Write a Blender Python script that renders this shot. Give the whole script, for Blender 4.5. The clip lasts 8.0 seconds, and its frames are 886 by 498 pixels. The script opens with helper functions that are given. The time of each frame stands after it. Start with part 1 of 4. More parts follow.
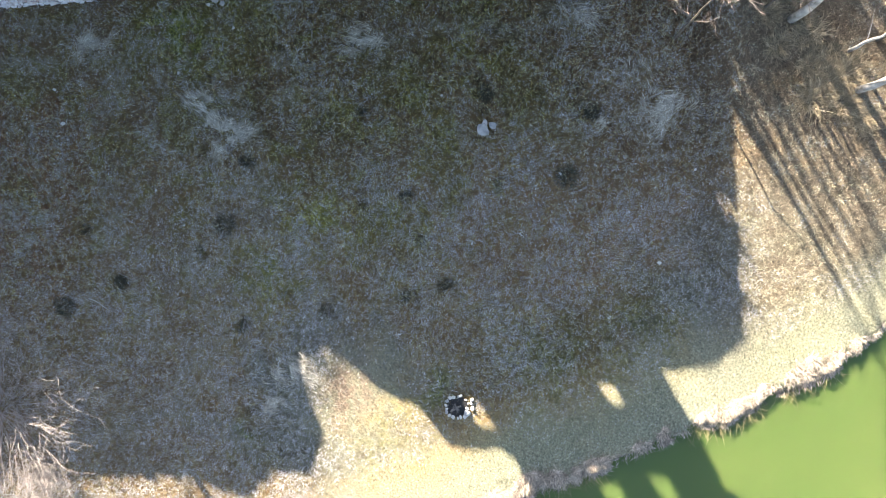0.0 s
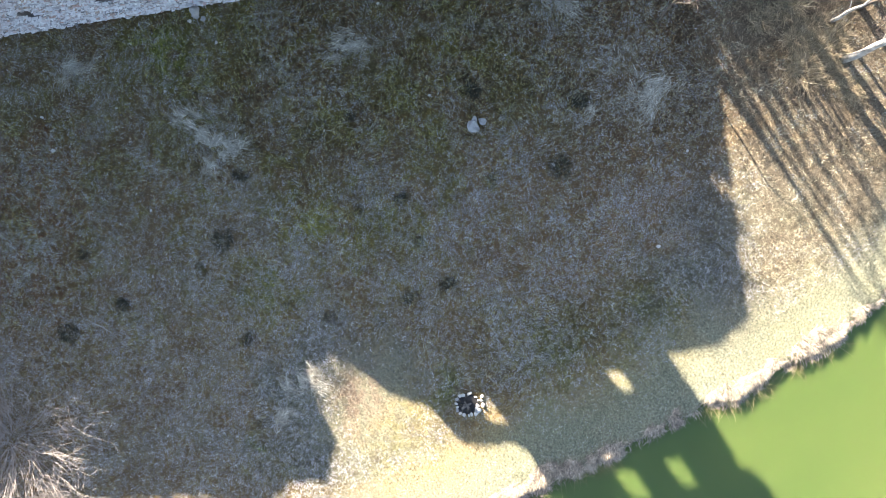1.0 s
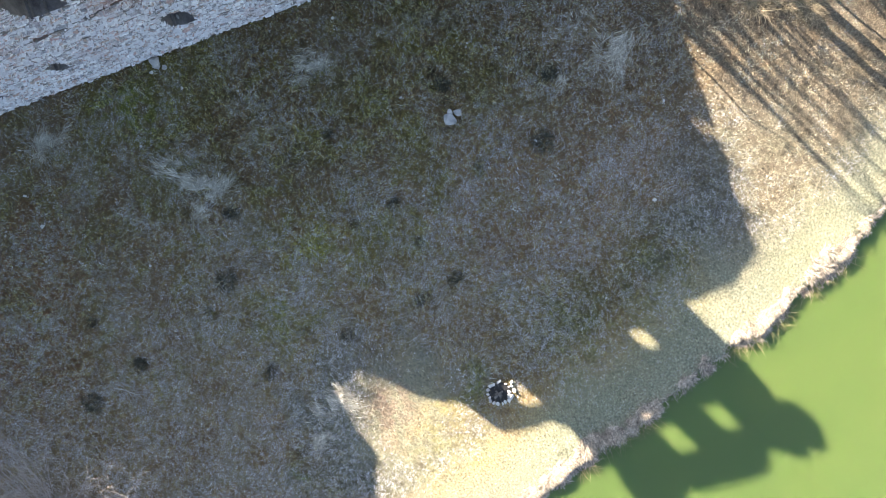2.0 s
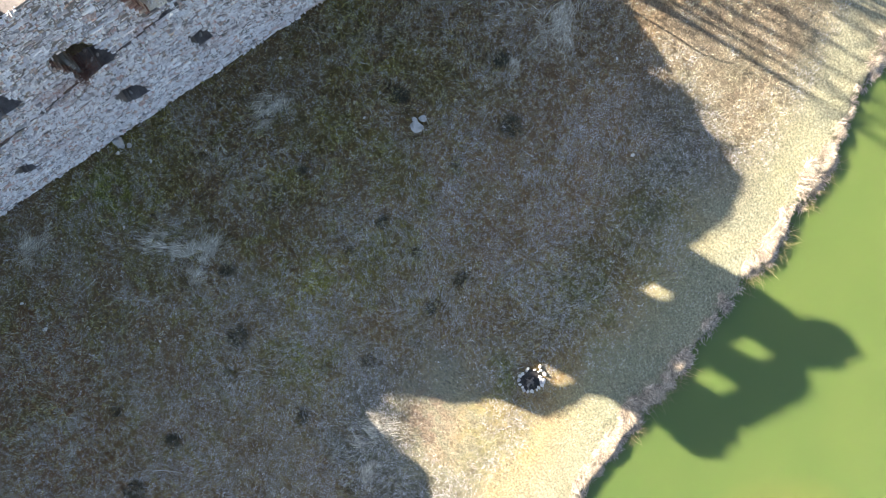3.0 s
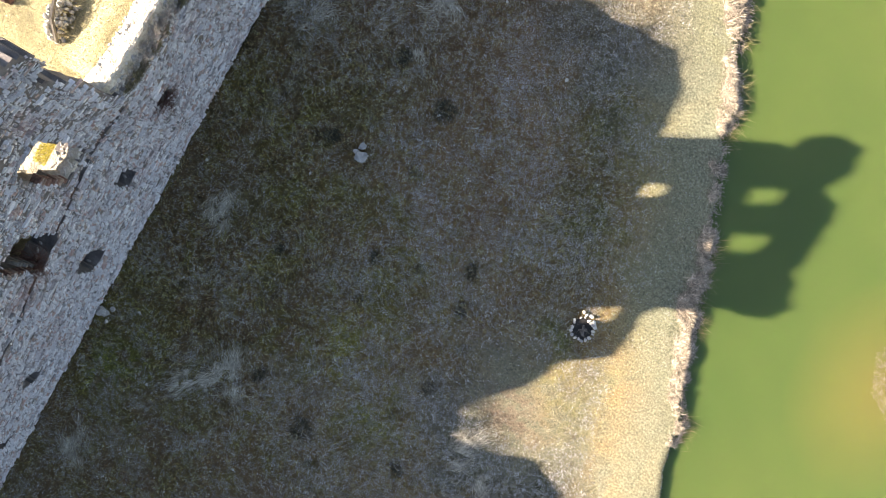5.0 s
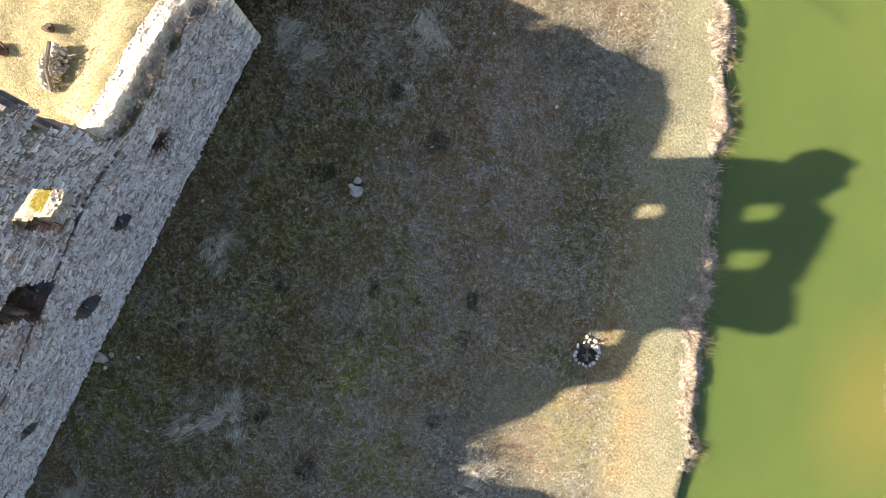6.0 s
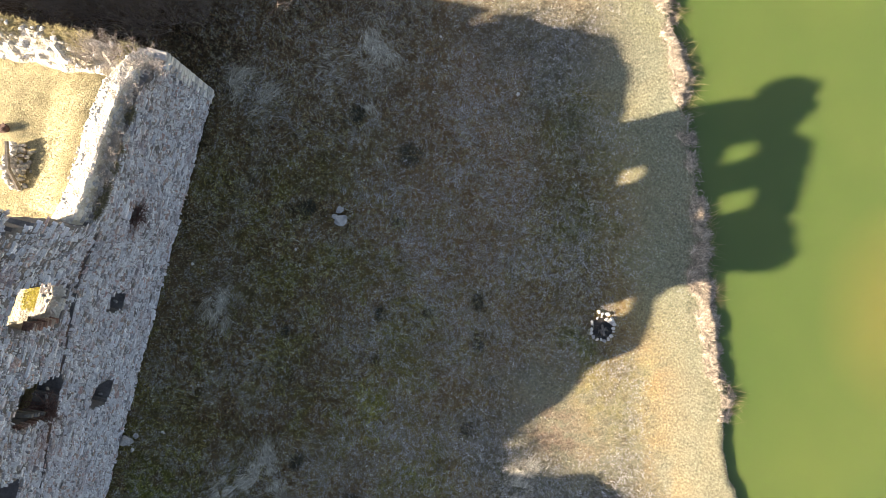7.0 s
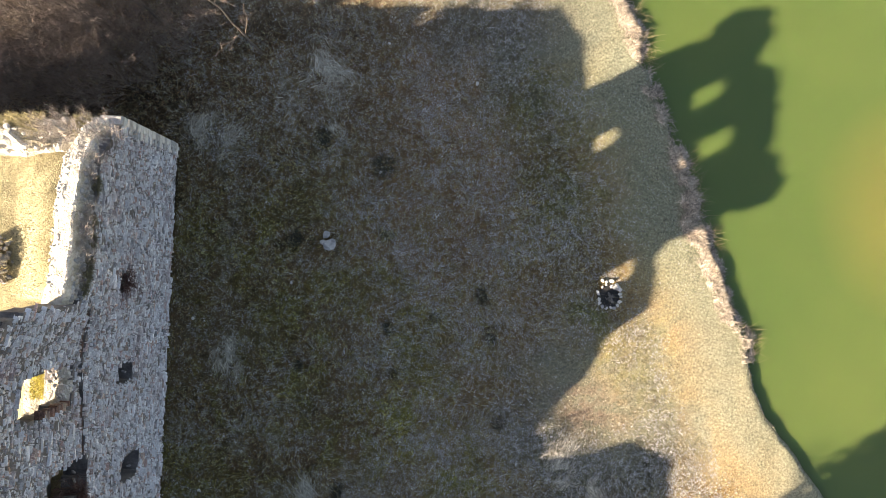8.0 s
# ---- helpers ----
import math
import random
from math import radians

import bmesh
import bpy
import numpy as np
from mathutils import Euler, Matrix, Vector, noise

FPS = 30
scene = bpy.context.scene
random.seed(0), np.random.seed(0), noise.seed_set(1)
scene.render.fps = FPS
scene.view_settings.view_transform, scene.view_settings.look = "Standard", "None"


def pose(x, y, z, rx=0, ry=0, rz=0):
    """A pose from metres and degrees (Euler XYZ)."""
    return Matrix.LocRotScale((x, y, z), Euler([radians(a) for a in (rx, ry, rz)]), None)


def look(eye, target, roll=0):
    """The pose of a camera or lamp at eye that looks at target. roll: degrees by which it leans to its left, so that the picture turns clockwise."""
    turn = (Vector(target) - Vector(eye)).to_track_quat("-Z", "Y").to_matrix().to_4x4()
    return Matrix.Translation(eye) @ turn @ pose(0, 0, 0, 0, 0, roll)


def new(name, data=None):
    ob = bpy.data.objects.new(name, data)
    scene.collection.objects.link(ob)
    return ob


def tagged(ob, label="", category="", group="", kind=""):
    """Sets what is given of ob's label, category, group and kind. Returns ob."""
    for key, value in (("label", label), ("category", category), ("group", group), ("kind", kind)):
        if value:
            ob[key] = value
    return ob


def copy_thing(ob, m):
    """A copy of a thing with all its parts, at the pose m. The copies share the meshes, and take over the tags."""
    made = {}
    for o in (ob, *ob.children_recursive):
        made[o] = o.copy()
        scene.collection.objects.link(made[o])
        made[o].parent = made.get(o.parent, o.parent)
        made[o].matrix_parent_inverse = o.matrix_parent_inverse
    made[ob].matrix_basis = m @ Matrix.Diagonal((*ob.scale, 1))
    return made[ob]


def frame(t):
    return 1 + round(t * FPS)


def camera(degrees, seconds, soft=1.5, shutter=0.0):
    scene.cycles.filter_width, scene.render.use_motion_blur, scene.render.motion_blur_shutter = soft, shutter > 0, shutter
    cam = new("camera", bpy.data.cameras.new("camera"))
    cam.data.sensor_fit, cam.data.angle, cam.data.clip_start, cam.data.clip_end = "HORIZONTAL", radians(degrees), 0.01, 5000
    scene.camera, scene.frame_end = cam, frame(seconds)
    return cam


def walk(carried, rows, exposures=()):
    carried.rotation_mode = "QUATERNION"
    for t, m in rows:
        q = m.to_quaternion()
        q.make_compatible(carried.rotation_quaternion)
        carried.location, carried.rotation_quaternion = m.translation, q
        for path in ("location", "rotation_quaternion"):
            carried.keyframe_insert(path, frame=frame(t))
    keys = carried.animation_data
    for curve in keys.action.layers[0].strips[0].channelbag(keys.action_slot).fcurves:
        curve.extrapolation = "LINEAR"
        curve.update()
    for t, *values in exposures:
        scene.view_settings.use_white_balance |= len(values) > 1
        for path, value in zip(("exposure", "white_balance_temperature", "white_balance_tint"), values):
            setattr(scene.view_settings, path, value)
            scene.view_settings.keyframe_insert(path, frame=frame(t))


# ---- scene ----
cam = camera(71.2, 8.0, soft=0.8)
PATH = [
    (0, (10.091, 1.209, 27.28), (10.244, 0.973, 25.3), 52.2),
    (0.5, (10.029, 1.217, 27.282), (10.189, 0.983, 25.302), 49.1),
    (1, (9.991, 1.198, 27.288), (10.154, 0.966, 25.308), 45.9),
    (1.5, (10.059, 1.113, 27.308), (10.218, 0.886, 25.327), 41.2),
    (1.7, (10.137, 1.032, 27.322), (10.296, 0.809, 25.341), 38.2),
    (2.8, (10.812, 0.585, 27.576), (10.919, 0.397, 25.588), 28.6),
    (3, (10.886, 0.532, 27.552), (10.985, 0.354, 25.562), 26.5),
    (3.5, (10.917, 0.554, 27.537), (11.012, 0.378, 25.547), 19.1),
    (4, (10.834, 0.585, 27.467), (10.932, 0.41, 25.477), 9.8),
    (4.2, (10.83, 0.598, 27.431), (10.93, 0.425, 25.441), 5.5),
    (5.3, (10.916, 0.409, 27.27), (11.006, 0.264, 25.277), -5.5),
    (5.5, (10.93, 0.386, 27.252), (11.011, 0.259, 25.257), -6.9),
    (6, (10.975, 0.368, 27.236), (11.026, 0.303, 25.238), -13.0),
    (6.5, (11.034, 0.383, 27.223), (11.076, 0.34, 25.224), -22.4),
    (7, (11.132, 0.376, 27.161), (11.18, 0.341, 25.162), -41.5),
    (7.5, (11.302, 0.377, 27.087), (11.35, 0.348, 25.088), -53.6),
    (8, (11.45, 0.427, 27.037), (11.497, 0.396, 25.037), -56.2),
]
EXPOSURES = [(0, 3.17, 6760, 14), (1.5, 3.17, 6760, 14), (3.5, 2.85, 7000, 15), (5.5, 2.52, 7400, 16), (8, 2.43, 7650, 17)]
walk(cam, [(t, look(eye, target, roll + 180)) for t, eye, target, roll in PATH], exposures=EXPOSURES)

# ---- light ----
world = bpy.data.worlds.new("sky")
scene.world = world
world.use_nodes = True
wn = world.node_tree
sky = wn.nodes.new("ShaderNodeTexSky")
sky.sky_type, sky.sun_disc = "NISHITA", False
sky.sun_elevation = math.atan(1 / math.hypot(2.1, 0.987))
sky.sun_rotation = math.atan2(-2.1, -0.987)
wn.links.new(sky.outputs[0], wn.nodes["Background"].inputs[0])
wn.nodes["Background"].inputs[1].default_value = 0.056
sun = new("sun", bpy.data.lights.new("sun", "SUN"))
sun.data.energy, sun.data.angle, sun.data.color = 4.6, radians(0.53), (1.0, 0.92, 0.79)
sun.matrix_world = look((-40, -20, 40), (-40 + 2.1, -20 + 0.987, 39))


# ---- materials ----
def material(name):
    m = bpy.data.materials.new(name)
    m.use_nodes = True
    return m, m.node_tree, m.node_tree.nodes["Principled BSDF"]


def node(tree, kind, **values):
    n = tree.nodes.new(kind)
    for key, value in values.items():
        n.inputs[key.replace("_", " ")].default_value = value
    return n


def noise_tex(tree, scale, detail=6, rough=0.6):
    coords = tree.nodes.new("ShaderNodeTexCoord")
    n = node(tree, "ShaderNodeTexNoise", Scale=scale, Detail=detail, Roughness=rough)
    tree.links.new(coords.outputs["Object"], n.inputs["Vector"])
    return n.outputs["Fac"]


def ramp(tree, fac, stops):
    n = tree.nodes.new("ShaderNodeValToRGB")
    while len(n.color_ramp.elements) < len(stops):
        n.color_ramp.elements.new(0.5)
    for e, (p, c) in zip(n.color_ramp.elements, stops):
        e.position, e.color = p, (*c, 1)
    tree.links.new(fac, n.inputs[0])
    return n.outputs[0]


def mixed(tree, how, fac, a, b):
    n = tree.nodes.new("ShaderNodeMix")
    n.data_type, n.blend_type = "RGBA", how
    for slot, v in ((0, fac), (6, a), (7, b)):
        if isinstance(v, (int, float)):
            n.inputs[slot].default_value = v
        elif isinstance(v, tuple):
            n.inputs[slot].default_value = (*v, 1)
        else:
            tree.links.new(v, n.inputs[slot])
    return n.outputs[2]


def bump(tree, bsdf, height, strength, distance=0.03):
    n = node(tree, "ShaderNodeBump", Strength=strength, Distance=distance)
    tree.links.new(height, n.inputs["Height"])
    tree.links.new(n.outputs[0], bsdf.inputs["Normal"])


def varied(tree):
    """A random number for each piece, whether it is an object or an island of a joined mesh."""
    info, geo, add = (tree.nodes.new(k) for k in ("ShaderNodeObjectInfo", "ShaderNodeNewGeometry", "ShaderNodeMath"))
    tree.links.new(info.outputs["Random"], add.inputs[0])
    tree.links.new(geo.outputs["Random Per Island"], add.inputs[1])
    wrap = tree.nodes.new("ShaderNodeMath")
    wrap.operation = "FRACT"
    tree.links.new(add.outputs[0], wrap.inputs[0])
    return wrap.outputs[0]


def surface(name, dark, light, scale, rough=0.9, relief=0.5, fine=None, distance=0.03):
    """A two-colour mottled surface with grain and relief."""
    m, t, b = material(name)
    big, small = noise_tex(t, scale), noise_tex(t, fine or scale * 9)
    c = ramp(t, big, [(0.3, dark), (0.7, light)])
    c = mixed(t, "OVERLAY", 0.5, c, ramp(t, small, [(0.25, (0.25,) * 3), (0.75, (0.75,) * 3)]))
    t.links.new(c, b.inputs["Base Color"])
    b.inputs["Roughness"].default_value = rough
    bump(t, b, small, relief, distance)
    return m


def toned(name, spread, rough=0.95, scale=9.0, relief=0.7):
    """The tone stored in the mesh, with grain at two scales and a random shade for each island."""
    m, t, b = material(name)
    att = t.nodes.new("ShaderNodeAttribute")
    att.attribute_name = "tone"
    c = mixed(t, "OVERLAY", 0.75, att.outputs["Color"], ramp(t, noise_tex(t, scale, 8, 0.75), [(0.3, (0.2,) * 3), (0.7, (0.8,) * 3)]))
    if relief:
        c = mixed(t, "OVERLAY", 0.5, c, ramp(t, noise_tex(t, 11, 5, 0.8), [(0.38, (0.08,) * 3), (0.62, (0.92,) * 3)]))
    if spread:
        c = mixed(t, "MULTIPLY", 1.0, c, ramp(t, varied(t), [(0.0, (1 - spread,) * 3), (0.8, (1.0,) * 3), (1.0, (1 + spread, 1 + spread, 1 + 0.9 * spread))]))
    t.links.new(c, b.inputs["Base Color"])
    b.inputs["Roughness"].default_value = rough
    b.inputs["Specular IOR Level"].default_value = 0.2
    bump(t, b, noise_tex(t, scale * 4, 6, 0.7), relief, 0.05)
    return m


def stone_material(name, stops, scale=3.0, stains=()):
    m, t, b = material(name)
    c = ramp(t, varied(t), stops)
    c = mixed(t, "OVERLAY", 0.7, c, ramp(t, noise_tex(t, scale, 8, 0.7), [(0.3, (0.25,) * 3), (0.7, (0.75,) * 3)]))
    c = mixed(t, "OVERLAY", 0.55, c, ramp(t, noise_tex(t, 17, 5, 0.75), [(0.36, (0.1,) * 3), (0.64, (0.9,) * 3)]))
    c = mixed(t, "MIX", ramp(t, noise_tex(t, 0.55, 6, 0.75), [(0.54, (0, 0, 0)), (0.68, (0.5,) * 3)]), c, (0.46, 0.34, 0.32))
    c = mixed(t, "MIX", ramp(t, noise_tex(t, 1.3, 6, 0.8), [(0.63, (0, 0, 0)), (0.7, (0.5,) * 3)]), c, (0.2, 0.19, 0.2))
    c = mixed(t, "MIX", ramp(t, noise_tex(t, 2.2, 7, 0.85), [(0.66, (0, 0, 0)), (0.7, (0.7,) * 3)]), c, (0.8, 0.79, 0.78))
    for spot, size in stains:
        coords = t.nodes.new("ShaderNodeTexCoord")
        gap = t.nodes.new("ShaderNodeVectorMath")
        gap.operation = "DISTANCE"
        gap.inputs[1].default_value = spot
        t.links.new(coords.outputs["Object"], gap.inputs[0])
        near = node(t, "ShaderNodeMapRange")
        for k, v in ((1, 0.0), (2, size), (3, 0.75), (4, 0.0)):
            near.inputs[k].default_value = v
        t.links.new(gap.outputs["Value"], near.inputs[0])
        patchy = ramp(t, noise_tex(t, 3.5, 6, 0.8), [(0.42, (0, 0, 0)), (0.58, (1, 1, 1))])
        c = mixed(t, "MIX", mixed(t, "MULTIPLY", 1.0, near.outputs[0], patchy), c, (0.42, 0.24, 0.21))
    t.links.new(c, b.inputs["Base Color"])
    b.inputs["Roughness"].default_value = 0.88
    bump(t, b, noise_tex(t, scale * 5, 8, 0.8), 1.0, 0.05)
    return m


# iron-red stains on the outer face: place, reach
STAINS = (((0.75, 1.5, 6.2), 0.7), ((0.7, -1.3, 5.0), 1.0), ((0.5, -4.2, 3.0), 0.8), ((0.2, -5.2, 7.0), 0.9), ((0.1, -9.0, 6.6), 1.1), ((0.2, -3.2, 10.4), 0.8))
GROUND = toned("turf_and_soil", 0)
BLADES = toned("short_grass", 0.55, scale=2.0, relief=0.0)
MASONRY = stone_material("rubble_masonry", [(0.0, (0.24, 0.235, 0.24)), (0.08, (0.5, 0.495, 0.51)), (0.2, (0.52, 0.46, 0.44)), (0.26, (0.7, 0.695, 0.71)), (0.45, (0.78, 0.775, 0.79)), (0.68, (0.8, 0.79, 0.8)), (0.75, (0.6, 0.42, 0.37)), (0.8, (0.5, 0.4, 0.33)), (0.85, (0.6, 0.585, 0.6)), (0.95, (0.9, 0.89, 0.9)), (1.0, (0.97, 0.96, 0.95))], stains=STAINS)
MORTAR = surface("lime_mortar_and_rubble", (0.07, 0.064, 0.064), (0.2, 0.183, 0.178), 2.5, relief=0.8)
CORE = surface("pale_rubble_core", (0.3, 0.27, 0.2), (0.72, 0.68, 0.6), 2.4, relief=1.0, fine=14, distance=0.08)
BRICK = stone_material("old_red_brick", [(0.0, (0.13, 0.07, 0.055)), (0.5, (0.24, 0.13, 0.10)), (1.0, (0.34, 0.27, 0.23))], 8)
PALE_STONE = surface("pale_limestone", (0.42, 0.4, 0.37), (0.66, 0.64, 0.6), 4)
GREY_STONE = surface("grey_fieldstone", (0.22, 0.22, 0.22), (0.45, 0.44, 0.42), 3)
CHAR = surface("charcoal", (0.008, 0.008, 0.008), (0.03, 0.028, 0.027), 9)
LOG = surface("charred_log", (0.05, 0.045, 0.04), (0.22, 0.2, 0.18), 6)
DRY_GRASS = surface("courtyard_grass", (0.35, 0.31, 0.17), (0.46, 0.41, 0.24), 1.3, relief=1.0, fine=22, distance=0.06)
PALE_TWIG = surface("pale_bare_twig", (0.17, 0.148, 0.135), (0.38, 0.335, 0.305), 2)
ROTTEN = surface("rotten_timber", (0.03, 0.018, 0.014), (0.11, 0.062, 0.048), 5)
BRACKEN = surface("red_brown_dead_plant", (0.07, 0.035, 0.03), (0.17, 0.09, 0.075), 3)
TWIG = surface("bare_twig", (0.075, 0.06, 0.053), (0.23, 0.185, 0.16), 2)
BARK = surface("grey_brown_bark", (0.07, 0.056, 0.045), (0.17, 0.14, 0.115), 5)
BIRCH = surface("birch_bark", (0.2, 0.18, 0.16), (0.6, 0.58, 0.54), 3.2, relief=0.4, fine=7)
REED = toned("dry_reed", 0.45, scale=3.0, relief=0.0)

WATER, wt, wb = material("green_pond_water")
wcol = ramp(wt, noise_tex(wt, 0.09, 3), [(0.3, (0.073, 0.116, 0.03)), (0.7, (0.096, 0.132, 0.034))])
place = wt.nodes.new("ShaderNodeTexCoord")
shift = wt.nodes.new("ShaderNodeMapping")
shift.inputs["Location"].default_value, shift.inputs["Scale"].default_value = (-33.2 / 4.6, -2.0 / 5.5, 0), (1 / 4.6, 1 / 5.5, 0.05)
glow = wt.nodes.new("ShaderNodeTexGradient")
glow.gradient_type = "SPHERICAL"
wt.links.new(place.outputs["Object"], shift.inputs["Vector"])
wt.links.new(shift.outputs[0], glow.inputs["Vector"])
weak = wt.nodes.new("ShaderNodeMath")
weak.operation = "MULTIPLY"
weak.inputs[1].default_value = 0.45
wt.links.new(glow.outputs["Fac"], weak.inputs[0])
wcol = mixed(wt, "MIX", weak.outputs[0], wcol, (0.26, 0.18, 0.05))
wt.links.new(wcol, wb.inputs["Base Color"])
wb.inputs["Roughness"].default_value = 0.06
wb.inputs["IOR"].default_value = 1.45
wb.inputs["Subsurface Weight"].default_value = 1.0
wb.inputs["Subsurface Radius"].default_value = (0.5, 0.62, 0.5)
wb.inputs["Subsurface Scale"].default_value = 2.4
bump(wt, wb, noise_tex(wt, 1.5, 3), 0.03, 0.05)


# ---- geometry helpers ----
def value_noise(x, y, seed=0):
    """Smooth lattice noise from 0 to 1 for arrays of places."""
    xi, yi = np.floor(x).astype(np.int64), np.floor(y).astype(np.int64)
    fx, fy = x - xi, y - yi
    fx, fy = fx * fx * (3 - 2 * fx), fy * fy * (3 - 2 * fy)

    def corner(i, j):
        n = (i * 374761393 + j * 668265263 + seed * 1442695041) & 0x7FFFFFFF
        n = ((n ^ (n >> 13)) * 1274126177) & 0x7FFFFFFF
        return ((n ^ (n >> 16)) & 0xFFFF) / 65535.0
    return (corner(xi, yi) * (1 - fx) + corner(xi + 1, yi) * fx) * (1 - fy) + (corner(xi, yi + 1) * (1 - fx) + corner(xi + 1, yi + 1) * fx) * fy


def rough_noise(x, y, seed=0, octaves=4):
    total, weight = 0, 0
    for o in range(octaves):
        total = total + value_noise(x * 2 ** o, y * 2 ** o, seed + o) * 0.55 ** o
        weight += 0.55 ** o
    return total / weight


def mesh_of(name, verts, faces, mat, smooth=False):
    me = bpy.data.meshes.new(name)
    me.from_pydata([tuple(v) for v in verts], [], [tuple(f) for f in faces])
    me.materials.append(mat)
    if smooth:
        me.polygons.foreach_set("use_smooth", [True] * len(me.polygons))
    me.update()
    return me


def piece(name, me, parent, label=""):
    """A mesh as one part under a thing or a part."""
    ob = new(name, me)
    ob.parent = parent
    return tagged(ob, label)


def part(name, bm, mat, parent, label="", smooth=False):
    me = bpy.data.meshes.new(name)
    bm.to_mesh(me)
    bm.free()
    me.materials.append(mat)
    if smooth:
        me.polygons.foreach_set("use_smooth", [True] * len(me.polygons))
    return piece(name, me, parent, label)


def set_tone(me, colours):
    att = me.attributes.new("tone", "FLOAT_COLOR", "POINT")
    flat = np.ones((len(me.vertices), 4), dtype=np.float32)
    flat[:, :3] = colours
    att.data.foreach_set("color", flat.ravel())


def lump(radius, seed, squash=0.7, points=16, rough=0.0):
    """A broken stone: the hull of a few points on a squashed ball, with its edges knocked off."""
    rng = random.Random(seed)
    bm = bmesh.new()
    wide = rng.uniform(0.65, 0.95)
    for _ in range(points):
        v = Vector((rng.gauss(0, 1), rng.gauss(0, 1), rng.gauss(0, 1))).normalized() * rng.uniform(0.8, 1.05)
        bm.verts.new(Vector((v.x, v.y * wide, v.z * squash)) * radius)
    made = bmesh.ops.convex_hull(bm, input=bm.verts[:])
    bmesh.ops.delete(bm, geom=[v for v in bm.verts if not v.link_faces], context="VERTS")
    if rough:
        bmesh.ops.bevel(bm, geom=bm.edges[:], offset=radius * 0.07, segments=1, affect="EDGES")
        bmesh.ops.subdivide_edges(bm, edges=bm.edges[:], cuts=2, use_grid_fill=True)
        for v in bm.verts:
            v.co += (noise.noise_vector(v.co * (1.6 / radius)) * 0.2 + noise.noise_vector(v.co * (5.0 / radius)) * 0.08) * radius * rough
    return bm


def tube(verts, faces, points, radii, sides=5):
    """Adds a tapered tube along points to lists of verts and faces."""
    start = len(verts)
    for i, p in enumerate(points):
        way = (points[min(i + 1, len(points) - 1)] - points[max(i - 1, 0)]).normalized()
        a = way.orthogonal().normalized()
        b = way.cross(a)
        for s in range(sides):
            an = 2 * math.pi * s / sides
            verts.append(p + (a * math.cos(an) + b * math.sin(an)) * radii[i])
    for i in range(len(points) - 1):
        for s in range(sides):
            q = start + i * sides
            faces.append((q + s, q + (s + 1) % sides, q + sides + (s + 1) % sides, q + sides + s))
    tip = start + (len(points) - 1) * sides
    faces.append(tuple(tip + s for s in range(sides)))
    faces.append(tuple(start + s for s in reversed(range(sides))))


def bulk_mesh(name, verts, tris, mat, colours):
    """A mesh of very many triangles from arrays."""
    me = bpy.data.meshes.new(name)
    me.vertices.add(len(verts))
    me.vertices.foreach_set("co", np.asarray(verts, np.float32).ravel())
    me.loops.add(len(tris) * 3)
    me.loops.foreach_set("vertex_index", np.asarray(tris, np.int32).ravel())
    me.polygons.add(len(tris))
    me.polygons.foreach_set("loop_start", np.arange(0, len(tris) * 3, 3, dtype=np.int32))
    me.update(calc_edges=True)
    me.materials.append(mat)
    set_tone(me, colours)
    return me


def blades_mesh(name, roots, ways, lengths, widths, mat, colours, bend=0.5):
    """Many narrow blades, each a bent strip of three triangles."""
    n = len(roots)
    ways = ways / np.linalg.norm(ways, axis=1)[:, None]
    side = np.stack([-ways[:, 1], ways[:, 0], np.zeros(n)], 1) + 1e-6
    side = side / np.linalg.norm(side, axis=1)[:, None] * widths[:, None]
    mid = roots + ways * lengths[:, None] * 0.55
    tip = roots + ways * lengths[:, None]
    tip[:, 2] -= bend * lengths * 0.35
    verts = np.stack([roots - side, roots + side, mid - side * 0.8, mid + side * 0.8, tip], 1).reshape(-1, 3)
    base = np.arange(n)[:, None] * 5
    tris = np.concatenate([base + np.array(f) for f in ((0, 1, 3), (0, 3, 2), (2, 3, 4))])
    return bulk_mesh(name, verts, tris, mat, np.repeat(colours, 5, axis=0))


def chips_mesh(name, roots, ways, lengths, widths, mat, colours):
    """Very many short blades, one triangle each."""
    n = len(roots)
    ways = ways / np.linalg.norm(ways, axis=1)[:, None]
    side = np.stack([-ways[:, 1], ways[:, 0], np.zeros(n)], 1) + 1e-6
    side = side / np.linalg.norm(side, axis=1)[:, None] * widths[:, None]
    verts = np.stack([roots - side, roots + side, roots + ways * lengths[:, None]], 1).reshape(-1, 3)
    return bulk_mesh(name, verts, np.arange(n * 3).reshape(-1, 3), mat, np.repeat(colours, 3, axis=0))


# ---- ground, pond ----
BANK_Y = [-400, -60, -30, -20, -11.1, -9.0, -7.7, -6.2, -3.9, -2.2, -0.2, 1.1, 2.8, 5, 7.2, 8.5, 9.5, 11.7, 12.9, 14.2, 16.1, 24, 60, 400]
BANK_X = [200, 70, 44, 37, 29.6, 28.0, 26.95, 26.1, 25.8, 24.8, 24.2, 23.6, 23.1, 22.4, 21.6, 20.8, 20.75, 19.7, 19.2, 18.55, 17.2, 13.2, -10, -200]
FAR_Y = [-400, -20, -6, -1, 1.5, 3.2, 4.5, 6, 9, 20, 400]
FAR_X = [300, 60, 44, 37, 33.2, 32.4, 33.2, 35, 42, 48, 60]
WATER_Z = -0.3


def bank_gap(x, y):
    """How far a place lies beyond the near bank, in metres."""
    edge = np.interp(y, BANK_Y, BANK_X) + 0.45 * (rough_noise(y * 1.4, y * 0, 5) - 0.5)
    return (x - edge) * 0.9


